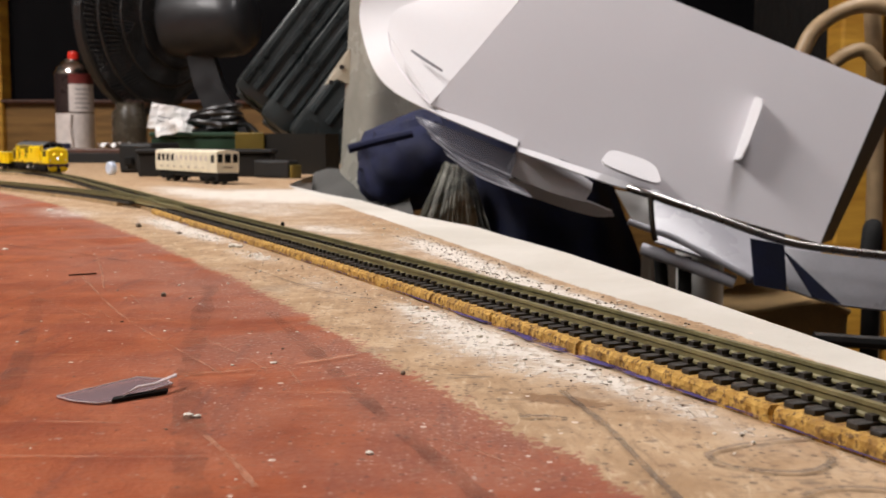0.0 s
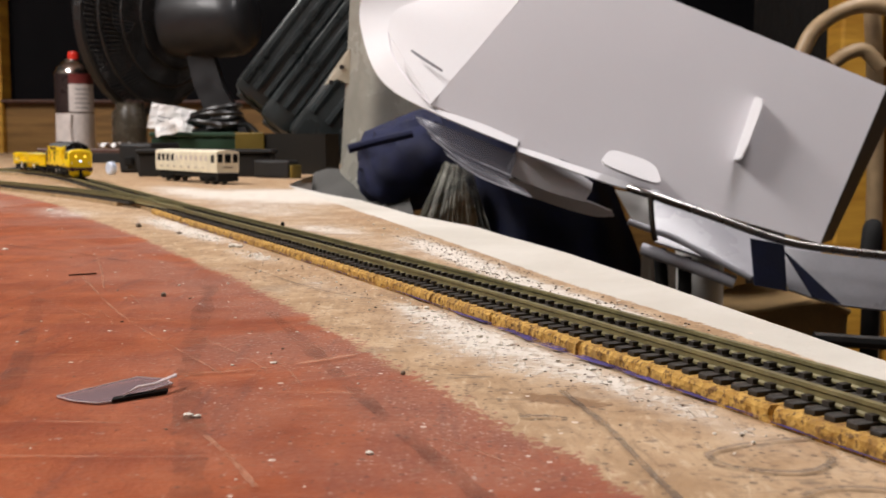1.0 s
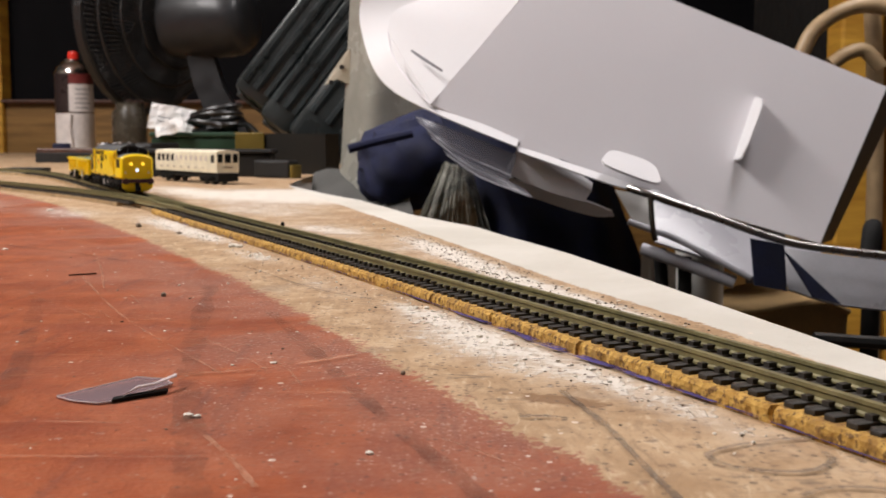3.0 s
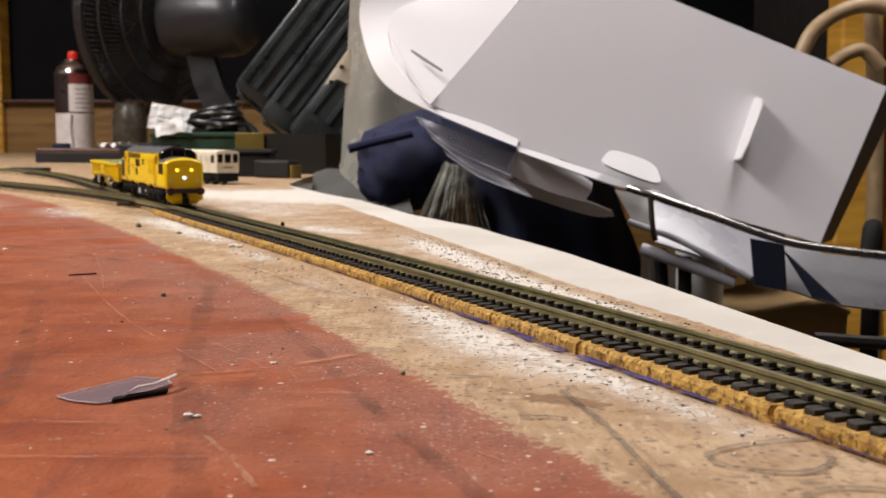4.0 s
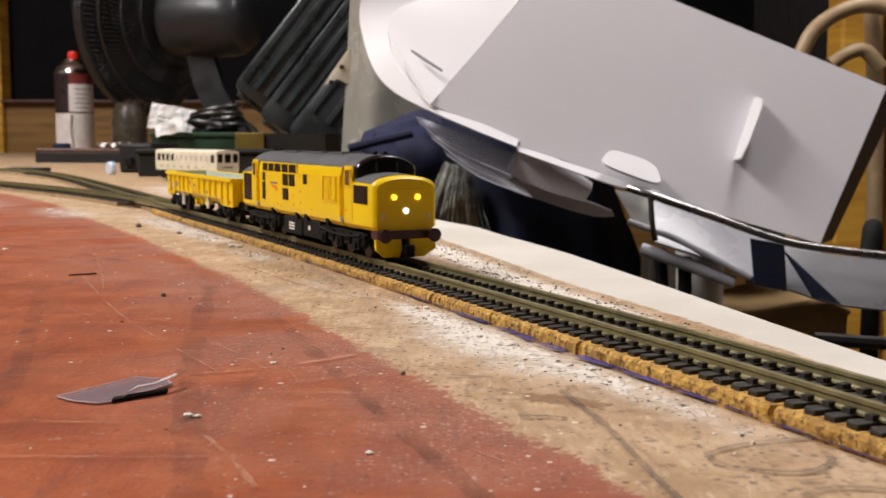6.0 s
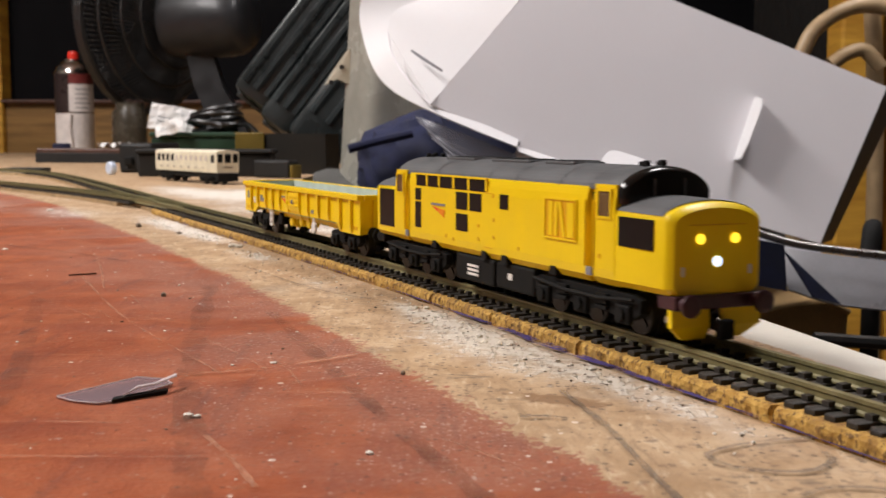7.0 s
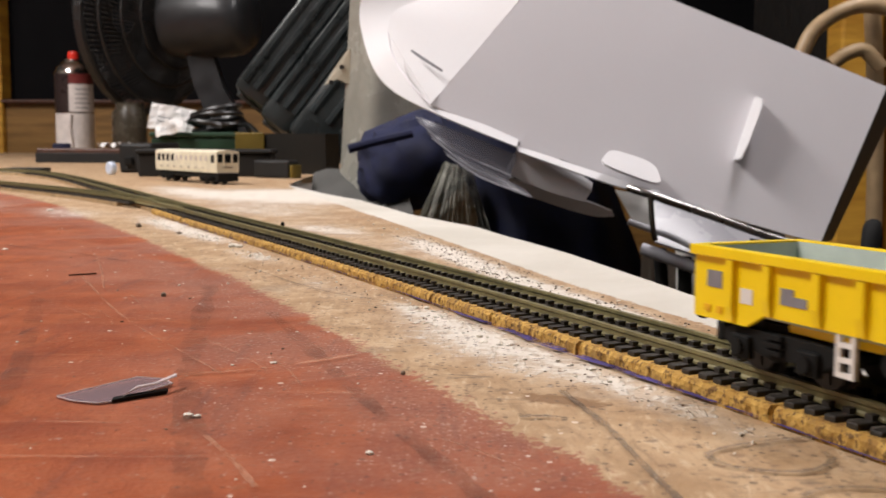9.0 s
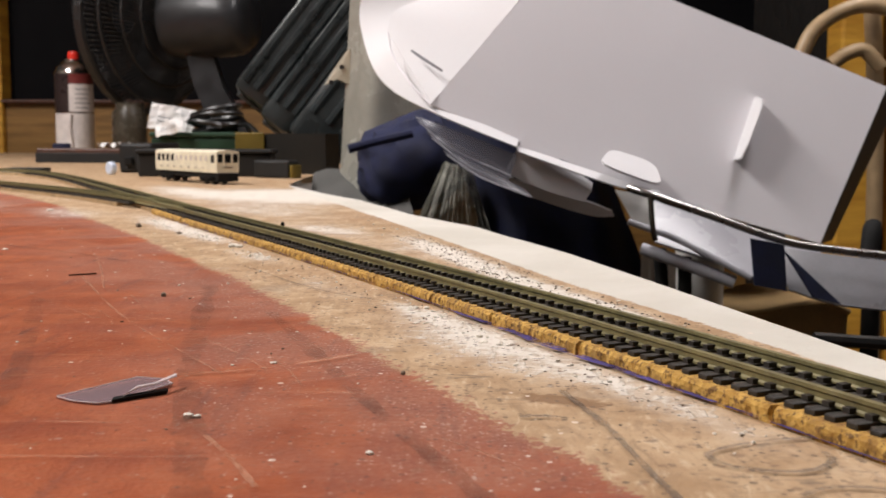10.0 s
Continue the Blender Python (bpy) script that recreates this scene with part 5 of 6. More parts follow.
def desk_fan():
    Y = 1.85
    c = thing("desk_fan", "black plastic desk fan turned away, wire guard", "fan", pose(-0.362, Y, 0.0))
    bm = bmesh.new()
    lathe(bm, [(0.075, 0.0), (0.078, 0.008), (0.070, 0.018), (0.03, 0.026), (0.02, 0.03)], n=40)
    part("base", bm, FANBLACK, c, smooth=True)
    bm = bmesh.new()
    loft(bm, [[Vector((x - w, -d, z)), Vector((x + w, -d, z)), Vector((x + w, d, z)), Vector((x - w, d, z))]
              for x, w, d, z in ((0.012, 0.034, 0.022, 0.022), (0.0, 0.028, 0.020, 0.06), (-0.030, 0.024, 0.018, 0.12), (-0.045, 0.022, 0.016, 0.175), (-0.045, 0.020, 0.014, 0.20))])
    part("stem", bm, FANBLACK, c, "black fan stem")
    # axis runs to the far left
    ax = Vector((-0.90, 0.42, 0.03)).normalized()
    q = ax.to_track_quat("Z", "Y").to_matrix().to_4x4()
    mo = Matrix.Translation((-0.036, 0.0, 0.232)) @ Vector((-0.97, 0.22, 0.0)).to_track_quat("Z", "Y").to_matrix().to_4x4()
    bm = bmesh.new()
    lathe(bm, [(0.02, -0.088), (0.045, -0.082), (0.058, -0.066), (0.062, -0.045), (0.064, 0.05), (0.060, 0.062), (0.045, 0.068), (0.02, 0.07)], mo, 40)
    part("motor_housing", bm, FANBLACK, c, "glossy black motor housing", smooth=True)
    gd = Matrix.Translation(Vector((-0.005, 0, 0.240)) + ax * 0.115) @ q
    bm = bmesh.new()
    for r, z in ((0.165, 0.045), (0.165, 0.052), (0.15, 0.020), (0.12, 0.0), (0.09, -0.015), (0.06, -0.024)):
        tube(bm, [gd @ Vector((r * math.cos(a * math.pi / 24), r * math.sin(a * math.pi / 24), z)) for a in range(48)], 0.0028 if r < 0.16 else 0.006, 6, True)
    guard = part("wire_guard", bm, FANGUARD, c, "dark wire guard")
    bm = bmesh.new()
    for k in range(120):
        a = 2 * math.pi * k / 120
        pts = [gd @ Vector((r * math.cos(a + tw), r * math.sin(a + tw), z)) for r, z, tw in ((0.045, -0.028, 0), (0.09, -0.016, 0.12), (0.13, 0.004, 0.22), (0.158, 0.026, 0.28), (0.166, 0.046, 0.30))]
        tube(bm, pts, 0.0009, 4)
        pts = [gd @ Vector((r * math.cos(a - tw), r * math.sin(a - tw), z)) for r, z, tw in ((0.03, 0.10, 0), (0.10, 0.092, 0.12), (0.150, 0.075, 0.22), (0.166, 0.050, 0.28))]
        tube(bm, pts, 0.0009, 4)
    part("wire_spokes", bm, FANGUARD, guard)
    bm = bmesh.new()
    lathe(bm, [(0.046, -0.032), (0.046, -0.024), (0.04, -0.02)], gd, 28)
    part("guard_hub", bm, FANBLACK, guard)
    for k in range(3):
        bm = bmesh.new()
        rows = []
        for i in range(6):
            r = 0.02 + i * 0.024
            rows.append([gd @ (Matrix.Rotation(radians(120 * k + 8 * i), 4, "Z") @ Vector((r, s * (0.012 + 0.011 * i), 0.04 + s * 0.016))) for s in (-1, -0.3, 0.3, 1)])
        sheet(bm, rows, 0.002)
        part("blade", bm, FANBLACK, c, smooth=True)


def bench_clutter():
    # dark wooden tray with blue tin on it
    t = thing("wooden_tray", "dark red-brown wooden tray strip on board", "tray", pose(-0.485, 1.55, 0))
    part("plank", boxmesh(-0.085, 0.075, -0.02, 0.02, 0.003, 0.020, 0.002), WOODDARK, t)
    part("lip", boxmesh(-0.085, 0.075, -0.024, -0.0205, 0.0, 0.014, 0.001), BLACKBOX, t)
    for x, r in ((-0.476, 8), (-0.449, -14)):
        p = thing("paper_scrap", "small crumpled white paper scrap on wooden tray", "paper", pose(x, 1.55, 0.0205, 0, 0, r), "papers")
        bm = bmesh.new()
        sheet(bm, [[(0.004 * i - 0.012, 0.005 * j - 0.01, 0.004 + 0.004 * math.sin(i * 1.7 + j * 1.1 + r)) for i in range(7)] for j in range(5)], 0.0005)
        part("leaf", bm, PAPER, p)
    b = thing("blue_tin", "small blue paint tin lid", "tin", pose(-0.60, 1.72, 0))
    bm = bmesh.new()
    lathe(bm, [(0.014, 0), (0.014, 0.024), (0.012, 0.026)], n=24)
    part("tin_body", bm, NAVY, b)
    b = thing("glue_bottle_cap", "pale blue-white round cap lying on side", "cap", pose(-0.3195, 1.05, 0.0062, 90, 0, -40))
    bm = bmesh.new()
    lathe(bm, [(0.0055, -0.003), (0.0062, -0.002), (0.0062, 0.002), (0.005, 0.003)], n=24)
    part("cap_body", bm, mat("pale_blue_plastic", (0.60, 0.68, 0.82), 0.4), b)
    b = thing("point_motor_plate", "dark grey flat plate beside the track", "plate", pose(-0.412, 1.085, 0.0))
    part("plate_body", boxmesh(-0.02, 0.018, -0.012, 0.012, 0.0, 0.0055, 0.001), BLACKBOX, b)
    b = thing("glass_jar", "smoky grey glass jar with lid", "jar", pose(-0.515, 1.80, 0))
    bm = bmesh.new()
    lathe(bm, [(0.026, 0), (0.028, 0.004), (0.028, 0.075), (0.022, 0.085), (0.022, 0.092)], n=28)
    part("jar_body", bm, mat("smoky_jar", (0.05, 0.042, 0.03), 0.25, 0, 0.2, 40), b, smooth=True)
    b = thing("controller_case", "black equipment case on the board", "case", pose(-0.318, 1.12, 0, 0, 0, -10))
    part("case_body", boxmesh(-0.006, 0.030, -0.02, 0.05, 0.0, 0.030, 0.003), BLACKBOX, b)
    part("case_knob", boxmesh(0.002, 0.010, -0.024, -0.02, 0.008, 0.016, 0.001), BLACKPL, b)
    b = thing("green_box", "dark green painted low box", "box", pose(-0.29, 1.32, 0, 0, 0, 6))
    part("box_body", boxmesh(-0.055, 0.055, -0.04, 0.06, 0.0, 0.036, 0.003), GREENBOX, b)
    part("box_lid", boxmesh(-0.057, 0.057, -0.042, 0.062, 0.036, 0.042, 0.002), GREENBOX, b)
    rnd = random.Random(3)
    for nm, (x, y, z), rot, w, h in (("paper_sheet", (-0.329, 1.33, 0.058), (76, 10, 8), 0.054, 0.032), ("paper_slip", (-0.318, 1.272, 0.0475), (64, -16, -10), 0.034, 0.018)):
        p = thing(nm, "crumpled white printed paper on green box", "paper", pose(x, y, z, *rot), "papers")
        bm = bmesh.new()
        sheet(bm, [[(w * (i / 6 - 0.5), h * (j / 4 - 0.5), 0.0025 * math.sin(i * 1.3 + j)) for i in range(7)] for j in range(5)], 0.0004)
        part("leaf", bm, PAPER, p)
        for k in range(2):
            part("print_bar", boxmesh(-w * 0.3, w * 0.25, -h * 0.05 - k * h * 0.16, -h * 0.05 - k * h * 0.16 + h * 0.05, 0.0028, 0.0032), INK, p)
    c = thing("coiled_cable", "black coiled mains cable on green box", "cable")
    for k in range(7):
        bm = bmesh.new()
        cx, cy, cz, r = -0.270 + rnd.uniform(-0.006, 0.006), 1.31 + rnd.uniform(-0.004, 0.004), 0.0455 + 0.004 * k, 0.026 + rnd.uniform(-0.004, 0.003)
        tx, ty = rnd.uniform(-0.32, 0.32), rnd.uniform(-0.25, 0.25)
        tube(bm, [(cx + r * math.cos(a * math.pi / 14), cy + r * 0.9 * math.sin(a * math.pi / 14), cz + r * (tx * math.cos(a * math.pi / 14) + ty * math.sin(a * math.pi / 14))) for a in range(28)], 0.0030, 6, True)
        part("coil", bm, CABLE, c, smooth=True)
    bm = bmesh.new()
    tube(bm, smoothline([(-0.245, 1.30, 0.05), (-0.225, 1.27, 0.050), (-0.208, 1.24, 0.035), (-0.200, 1.21, 0.012), (-0.197, 1.19, 0.003)], 8), 0.0028, 6)
    part("lead", bm, CABLE, c, smooth=True)
    # mustard crate; dark brown on the walls paints in its shade
    k = thing("mustard_crate", "mustard-yellow plastic crate, walls coloured dark brown for shade", "crate", pose(-0.160, 1.08, 0, 0, 0, -6))
    for b in ((-0.045, 0.045, -0.003, 0.0, 0, 0.040), (-0.045, 0.045, 0.060, 0.063, 0, 0.040), (-0.045, -0.042, 0.0, 0.060, 0, 0.040), (0.042, 0.045, 0.0, 0.060, 0, 0.040)):
        part("crate_wall", boxmesh(*b), OLIVESHADE, k)
    part("crate_panel", boxmesh(-0.045, -0.016, -0.006, -0.0035, 0.006, 0.041, 0.001), OLIVE, k, "mustard-yellow end of the front")
    part("crate_floor", boxmesh(-0.042, 0.042, 0, 0.060, 0, 0.003), OLIVE, k)
    b = thing("tool_case", "low black tool case behind the coach", "case", pose(-0.205, 1.02, 0, 0, 0, 4))
    part("case_body", boxmesh(-0.075, 0.045, -0.02, 0.04, 0.0, 0.021, 0.002), BLACKBOX, b)
    part("case_lid", boxmesh(-0.077, 0.047, -0.022, 0.042, 0.021, 0.025, 0.0015), BLACKBOX, b)
    b = thing("track_bumper", "low black model buffer block", "model part", pose(-0.150, 0.98, 0, 0, 0, -30))
    bm = bmesh.new()
    box(bm, -0.02, 0.02, -0.008, 0.008, 0, 0.016, 0.002)
    part("block", bm, BLACKBOX, b)
    part("end_plate", boxmesh(0.0205, 0.0235, -0.007, 0.007, 0, 0.012, 0.001), OLIVE, b)


# ---------------------------------------------------------------- things beyond the back edge
def storage_trays():
    """Dark smoked trays nested in one another, leaning on their corner."""
    t = thing("storage_trays", "nested dark smoked plastic trays leaning on end", "tray")
    ex = Vector((0.604, 0.10, 0.797)).normalized()
    ey = Vector((0.72, -0.12, -0.69))
    ey = (ey - ex * ey.dot(ex)).normalized()
    ez = ex.cross(ey)
    if ez.y > 0:
        ez = -ez
    o = Vector((-0.2335, 1.2, 0.0930))
    t.matrix_basis = Matrix(((ex.x, ey.x, ez.x, o.x), (ex.y, ey.y, ez.y, o.y), (ex.z, ey.z, ez.z, o.z), (0, 0, 0, 1)))
    for k, (x0, y0, y1, z) in enumerate(((0.0, 0.0, 0.050, 0.0), (-0.008, 0.044, 0.088, 0.010), (-0.004, 0.082, 0.148, 0.020))):
        tray = part("tray", boxmesh(x0, 0.27, y0, y1, z - 0.045, z, 0.011), CRATE, t, smooth=True)
        w = y1 - y0
        for f, h in ((0.20, 0.004), (0.52, 0.005), (0.80, 0.004)):
            bm = bmesh.new()
            y = y0 + f * w
            prism(bm, [(y - 0.005, z - 0.002), (y - 0.002, z + h), (y + 0.002, z + h), (y + 0.006, z - 0.002)], 0, x0 + 0.014 + 0.01 * k, 0.262)
            part("rib", bm, CRATE, tray, smooth=True)
        part("lip", boxmesh(x0 - 0.004, x0 + 0.004, y0 + 0.006, y1 - 0.006, z - 0.040, z - 0.018, 0.003), CRATE, tray)
    for x, y, z in ((0.085, 0.088, 0.020), (0.118, 0.078, 0.012), (0.152, 0.082, 0.020)):
        part("clip", boxmesh(x - 0.004, x + 0.004, y - 0.003, y + 0.003, z - 0.002, z + 0.006, 0.001), BLACKPL, t, "black spring clip")


def polythene():
    p = thing("polythene_sheet", "cloudy translucent polythene sheet hanging in folds", "plastic sheet")
    bm = bmesh.new()
    rows = []
    tops = [(-0.0816, 0.9800, 0.1769), (-0.0614, 0.9600, 0.1741), (-0.0328, 0.9800, 0.1673), (0.0024, 1.0000, 0.1300)]
    bots = [(-0.0937, 0.9800, -0.0074), (-0.0655, 0.9400, -0.0153), (-0.0320, 0.9600, -0.0212), (0.0081, 1.0000, -0.0182)]
    A, B = smoothline(tops, 6), smoothline(bots, 6)
    for i in range(13):
        k = i / 12
        rows.append([a.lerp(b, k) + Vector((0, 0.005 * math.sin(j * 0.42 + k * 2), 0.0)) for j, (a, b) in enumerate(zip(A, B))])
    sheet(bm, rows, 0.0008)
    part("film", bm, mat("cloudy_polythene", (0.36, 0.355, 0.31), 0.25, 0, 0.15, 20, 200, 0.1, alpha=0.85), p, smooth=True)
    bm = bmesh.new()
    sheet(bm, [[(-0.1068, 0.985, 0.0826), (-0.095, 0.982, 0.088), (-0.083, 0.980, 0.083)], [(-0.0985, 0.985, 0.096), (-0.091, 0.982, 0.099), (-0.083, 0.980, 0.099)], [(-0.0892, 0.985, 0.1098), (-0.087, 0.982, 0.112), (-0.083, 0.980, 0.115)]], 0.0006)
    corner = part("film_corner", bm, mat("cream_film_corner", (0.42, 0.38, 0.29), 0.4, 0, 0.15, 20, 200, 0.1), p)
    for x, z in ((-0.0905, 0.0985), (-0.1000, 0.0850)):
        bm = bmesh.new()
        lathe(bm, [(0.0022, -0.0006), (0.0022, 0.0006)], Matrix.Translation((x, 0.9795, z)) @ Matrix.Rotation(radians(90), 4, "X"), 14)
        part("punched_hole", bm, BLACKBOX, corner)
    p = thing("clear_bag", "crinkled clear polythene bag with bright glints", "bag")
    rnd = random.Random(8)
    for depth in (0.0, 0.012):
        n, rows = 34, []
        pleat = [(0.0045 if j % 2 else -0.0045) * rnd.uniform(0.4, 1.3) for j in range(n + 1)]
        shift = [rnd.uniform(-0.0006, 0.0006) for j in range(n + 1)]
        for i in range(19):
            k = i / 18
            row = []
            for j in range(n + 1):
                u = j / n
                top = Vector((0.0010 + 0.0200 * u, 0.820, 0.0185 - 0.006 * u))
                low = Vector((-0.0225 + 0.0570 * u, 0.800, -0.0340))
                q = top.lerp(low, k) + Vector((shift[j] * (1 + 2 * k), depth + pleat[j] * (0.3 + k) - 0.014 * math.sin(math.pi * k) * math.sin(math.pi * u), 0))
                row.append(q + Vector((0, 0.004 * noise.noise((u * 9, k * 7, depth * 90)), 0.0015 * noise.noise((u * 7, k * 5, 3 + depth)))))
            rows.append(row)
        bm = bmesh.new()
        sheet(bm, rows, 0.0003)
        part("film", bm, CLEARBAG, p, smooth=True)
    p = thing("grey_cloth", "pale grey crumpled cloth behind the board", "cloth")
    bm = bmesh.new()
    rows = []
    A = smoothline([(-0.1183, 1.0, 0.0041), (-0.0945, 0.99, 0.0075), (-0.0669, 0.96, 0.0025), (-0.030, 0.90, -0.006)], 6)
    B = smoothline([(-0.118, 0.96, -0.020), (-0.088, 0.93, -0.024), (-0.0581, 0.90, -0.0254), (-0.022, 0.85, -0.030)], 6)
    for i in range(9):
        rows.append([a.lerp(b, i / 8) + Vector((0, 0, 0.0015 * math.sin(j * 0.5 + i))) for j, (a, b) in enumerate(zip(A, B))])
    sheet(bm, rows, 0.002)
    part("fold", bm, mat("grey_cloth_weave", (0.10, 0.10, 0.095), 0.9, 0, 0.1, 60, 900, 0.4), p, smooth=True)


def navy_bag():
    b = thing("navy_bag", "navy blue fabric bag with shoulder strap", "bag")
    bm = bmesh.new()
    bmesh.ops.create_icosphere(bm, subdivisions=4, radius=1.0)
    c = Vector((-0.0236, 0.9200, 0.0169))
    for v in bm.verts:
        d = v.co.copy()
        k = 1.02 + 0.14 * noise.noise(d * 1.5 + Vector((3, 1, 0))) - 0.20 * abs(noise.noise(Vector((d.x * 2.6 + d.z * 2.2, d.y * 2.6, d.z * 1.1)))) + 0.05 * noise.noise(d * 6)
        q = Vector((d.x * 0.052 * k, d.y * 0.045 * k, d.z * 0.042 * k))
        q.x += 0.18 * q.z
        v.co = c + q
    part("bag_body", bm, NAVY, b, smooth=True)
    bm = bmesh.new()
    rows = smoothline([(-0.0745, 0.8600, 0.0272), (-0.0557, 0.8650, 0.0326), (-0.0246, 0.8700, 0.0398)], 6)
    tube(bm, rows, 0.0036, 8)
    part("strap", bm, NAVY, b, "navy strap end sticking out")
    d = thing("dark_coat", "black-navy cloth hanging in deep shade", "cloth")
    bm = bmesh.new()
    A = smoothline([(-0.0040, 0.88, 0.0600), (0.0320, 0.87, 0.0500), (0.0800, 0.86, 0.0300), (0.1150, 0.86, 0.0100), (0.1350, 0.86, -0.0010)], 6)
    M = smoothline([(0.0260, 0.82, -0.018), (0.0560, 0.81, -0.026), (0.0960, 0.82, -0.032), (0.1260, 0.83, -0.034), (0.1500, 0.85, -0.0420)], 6)
    B = smoothline([(0.0345, 0.80, -0.090), (0.0660, 0.79, -0.100), (0.1050, 0.80, -0.110), (0.1420, 0.81, -0.115), (0.1740, 0.83, -0.1200)], 6)
    rows = []
    for i in range(13):
        k = i / 12
        rows.append([(a.lerp(mm, 2 * k) if k < 0.5 else mm.lerp(bb, 2 * k - 1)) + Vector((0, 0.006 * math.sin(j * 0.6 + 2 * k), 0)) for j, (a, mm, bb) in enumerate(zip(A, M, B))])
    sheet(bm, rows, 0.004)
    part("fold", bm, BLACKNAVY, d, smooth=True)


def white_carton():
    """A tipped white card carton with its end flaps open."""
    c = thing("white_carton", "tipped white card carton with open end flaps", "box")
    BL, BR, TR, TL = Vector((-0.0087, 0.7400, 0.0582)), Vector((0.2603, 0.7500, -0.0359)), Vector((0.3217, 0.8000, 0.0734)), Vector((0.0825, 0.8000, 0.1671))
    dep = Vector((0.030, 0.085, -0.006))
    rad = (TL - BL)

    def slab(nm, a, b, cc, d, t, mt, lab="", sag=0.0, sag2=0.0):
        bm = bmesh.new()
        n = 16
        dip = [math.sin(math.pi * i / n) for i in range(n + 1)]
        sheet(bm, [[(a.lerp(b, i / n) - Vector((0, 0, sag * dip[i]))).lerp(d.lerp(cc, i / n) - Vector((0, 0, sag2 * dip[i])), j / n) for i in range(n + 1)] for j in range(n + 1)], t)
        return part(nm, bm, mt, c, lab)
    slab("front_panel", BL, BR, TR, TL, 0.0012, CARD, "", 0.0065)
    slab("back_panel", BL + dep, BR + dep, TR + dep, TL + dep, 0.0012, CARD)
    # underside and end panel are white card; dark grey paints in their shade
    slab("bottom_panel", BL, BR, BR + dep, BL + dep, 0.0012, CARDSHADE, "white card underside coloured dark for its shade", 0.0065, 0.0065)
    slab("top_panel", TL, TR, TR + dep, TL + dep, 0.0012, CARD)
    e = Vector((0.001, 0, 0))
    slab("end_panel", BR + e, TR + e, TR + dep * 0.42 + e + Vector((0.012, 0, -0.002)), BR + dep * 0.42 + e + Vector((0.008, 0, 0.002)), 0.0014, CARDSHADE, "white card end, shade coloured in dark grey")
    # open end flap, bright
    def bent(nm, lines, mt, lab="", t=0.0010):
        L = [smoothline(l, 6) for l in lines]
        bm = bmesh.new()
        n = 10
        rows = [L[0]]
        for a, b in zip(L, L[1:]):
            rows += [[a[j].lerp(b[j], i / n) for j in range(len(a))] for i in range(1, n + 1)]
        sheet(bm, rows, t)
        return part(nm, bm, mt, c, lab, smooth=True)
    bent("end_flap", [[(-0.0079, 0.7380, 0.0589), (0.0223, 0.7680, 0.0951), (0.0538, 0.7850, 0.1328), (0.0825, 0.8000, 0.1671)],
                      [(-0.0401, 0.7900, 0.1109), (-0.0349, 0.8000, 0.1271), (-0.0106, 0.8150, 0.1404), (0.0314, 0.8350, 0.1751)]], CARDWHITE, "bright white open end flap")
    bent("dust_flap", [[(-0.0596, 0.8500, 0.1540), (-0.0641, 0.8400, 0.1274), (-0.0540, 0.8100, 0.0915), (-0.0378, 0.7750, 0.0702), (-0.0080, 0.7380, 0.0532), (0.0209, 0.7330, 0.0408), (0.0492, 0.7310, 0.0297)],
                       [(0.0019, 0.8600, 0.1556), (-0.0313, 0.8350, 0.1228), (-0.0292, 0.8000, 0.0990), (-0.0186, 0.7700, 0.0763), (-0.0049, 0.7440, 0.0576), (0.0230, 0.7420, 0.0466), (0.0506, 0.7410, 0.0346)]], CARDWHITE, "curled white dust flap")
    bent("crease", [[(-0.0399, 0.7850, 0.1104), (-0.0362, 0.7750, 0.0930), (-0.0244, 0.7520, 0.0742), (-0.0094, 0.7350, 0.0581)],
                    [(-0.0391, 0.7855, 0.1105), (-0.0350, 0.7755, 0.0935), (-0.0232, 0.7525, 0.0746), (-0.0083, 0.7355, 0.0585)]], CARD, "", 0.0003)
    bent("slot", [[(-0.0223, 0.7600, 0.0951), (-0.0136, 0.7520, 0.0884), (-0.0008, 0.7450, 0.0804)], [(-0.0219, 0.7600, 0.0966), (-0.0128, 0.7520, 0.0903), (-0.0004, 0.7450, 0.0819)]], LABELGREY, "dark slot in the flap", 0.0004)
    # thin frosted leaves tinted dark for shade, and a long flap folded under
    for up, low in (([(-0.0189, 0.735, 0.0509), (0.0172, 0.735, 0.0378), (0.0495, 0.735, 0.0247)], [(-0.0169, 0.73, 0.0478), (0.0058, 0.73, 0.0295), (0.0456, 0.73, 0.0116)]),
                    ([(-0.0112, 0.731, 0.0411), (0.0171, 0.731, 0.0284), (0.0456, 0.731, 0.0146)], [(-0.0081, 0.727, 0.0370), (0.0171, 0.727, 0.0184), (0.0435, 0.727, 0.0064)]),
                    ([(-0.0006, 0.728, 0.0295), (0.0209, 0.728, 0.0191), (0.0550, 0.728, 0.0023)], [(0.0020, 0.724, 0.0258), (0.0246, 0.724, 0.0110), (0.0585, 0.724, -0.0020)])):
        bent("inner_leaf", [up, low], FROST, "translucent inner leaf tinted dark for shade", 0.0005)
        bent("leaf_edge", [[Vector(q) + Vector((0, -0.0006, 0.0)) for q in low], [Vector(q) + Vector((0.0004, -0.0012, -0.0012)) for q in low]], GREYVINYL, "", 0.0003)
    bent("lower_flap", [[(0.0105, 0.74, 0.0203), (0.0559, 0.74, 0.0055), (0.0944, 0.74, -0.0054), (0.1145, 0.74, -0.013)],
                        [(0.0176, 0.746, 0.0145), (0.0564, 0.746, -0.0024), (0.0991, 0.746, -0.0162), (0.1171, 0.746, -0.0173)]], CARD, "long grey lower flap")
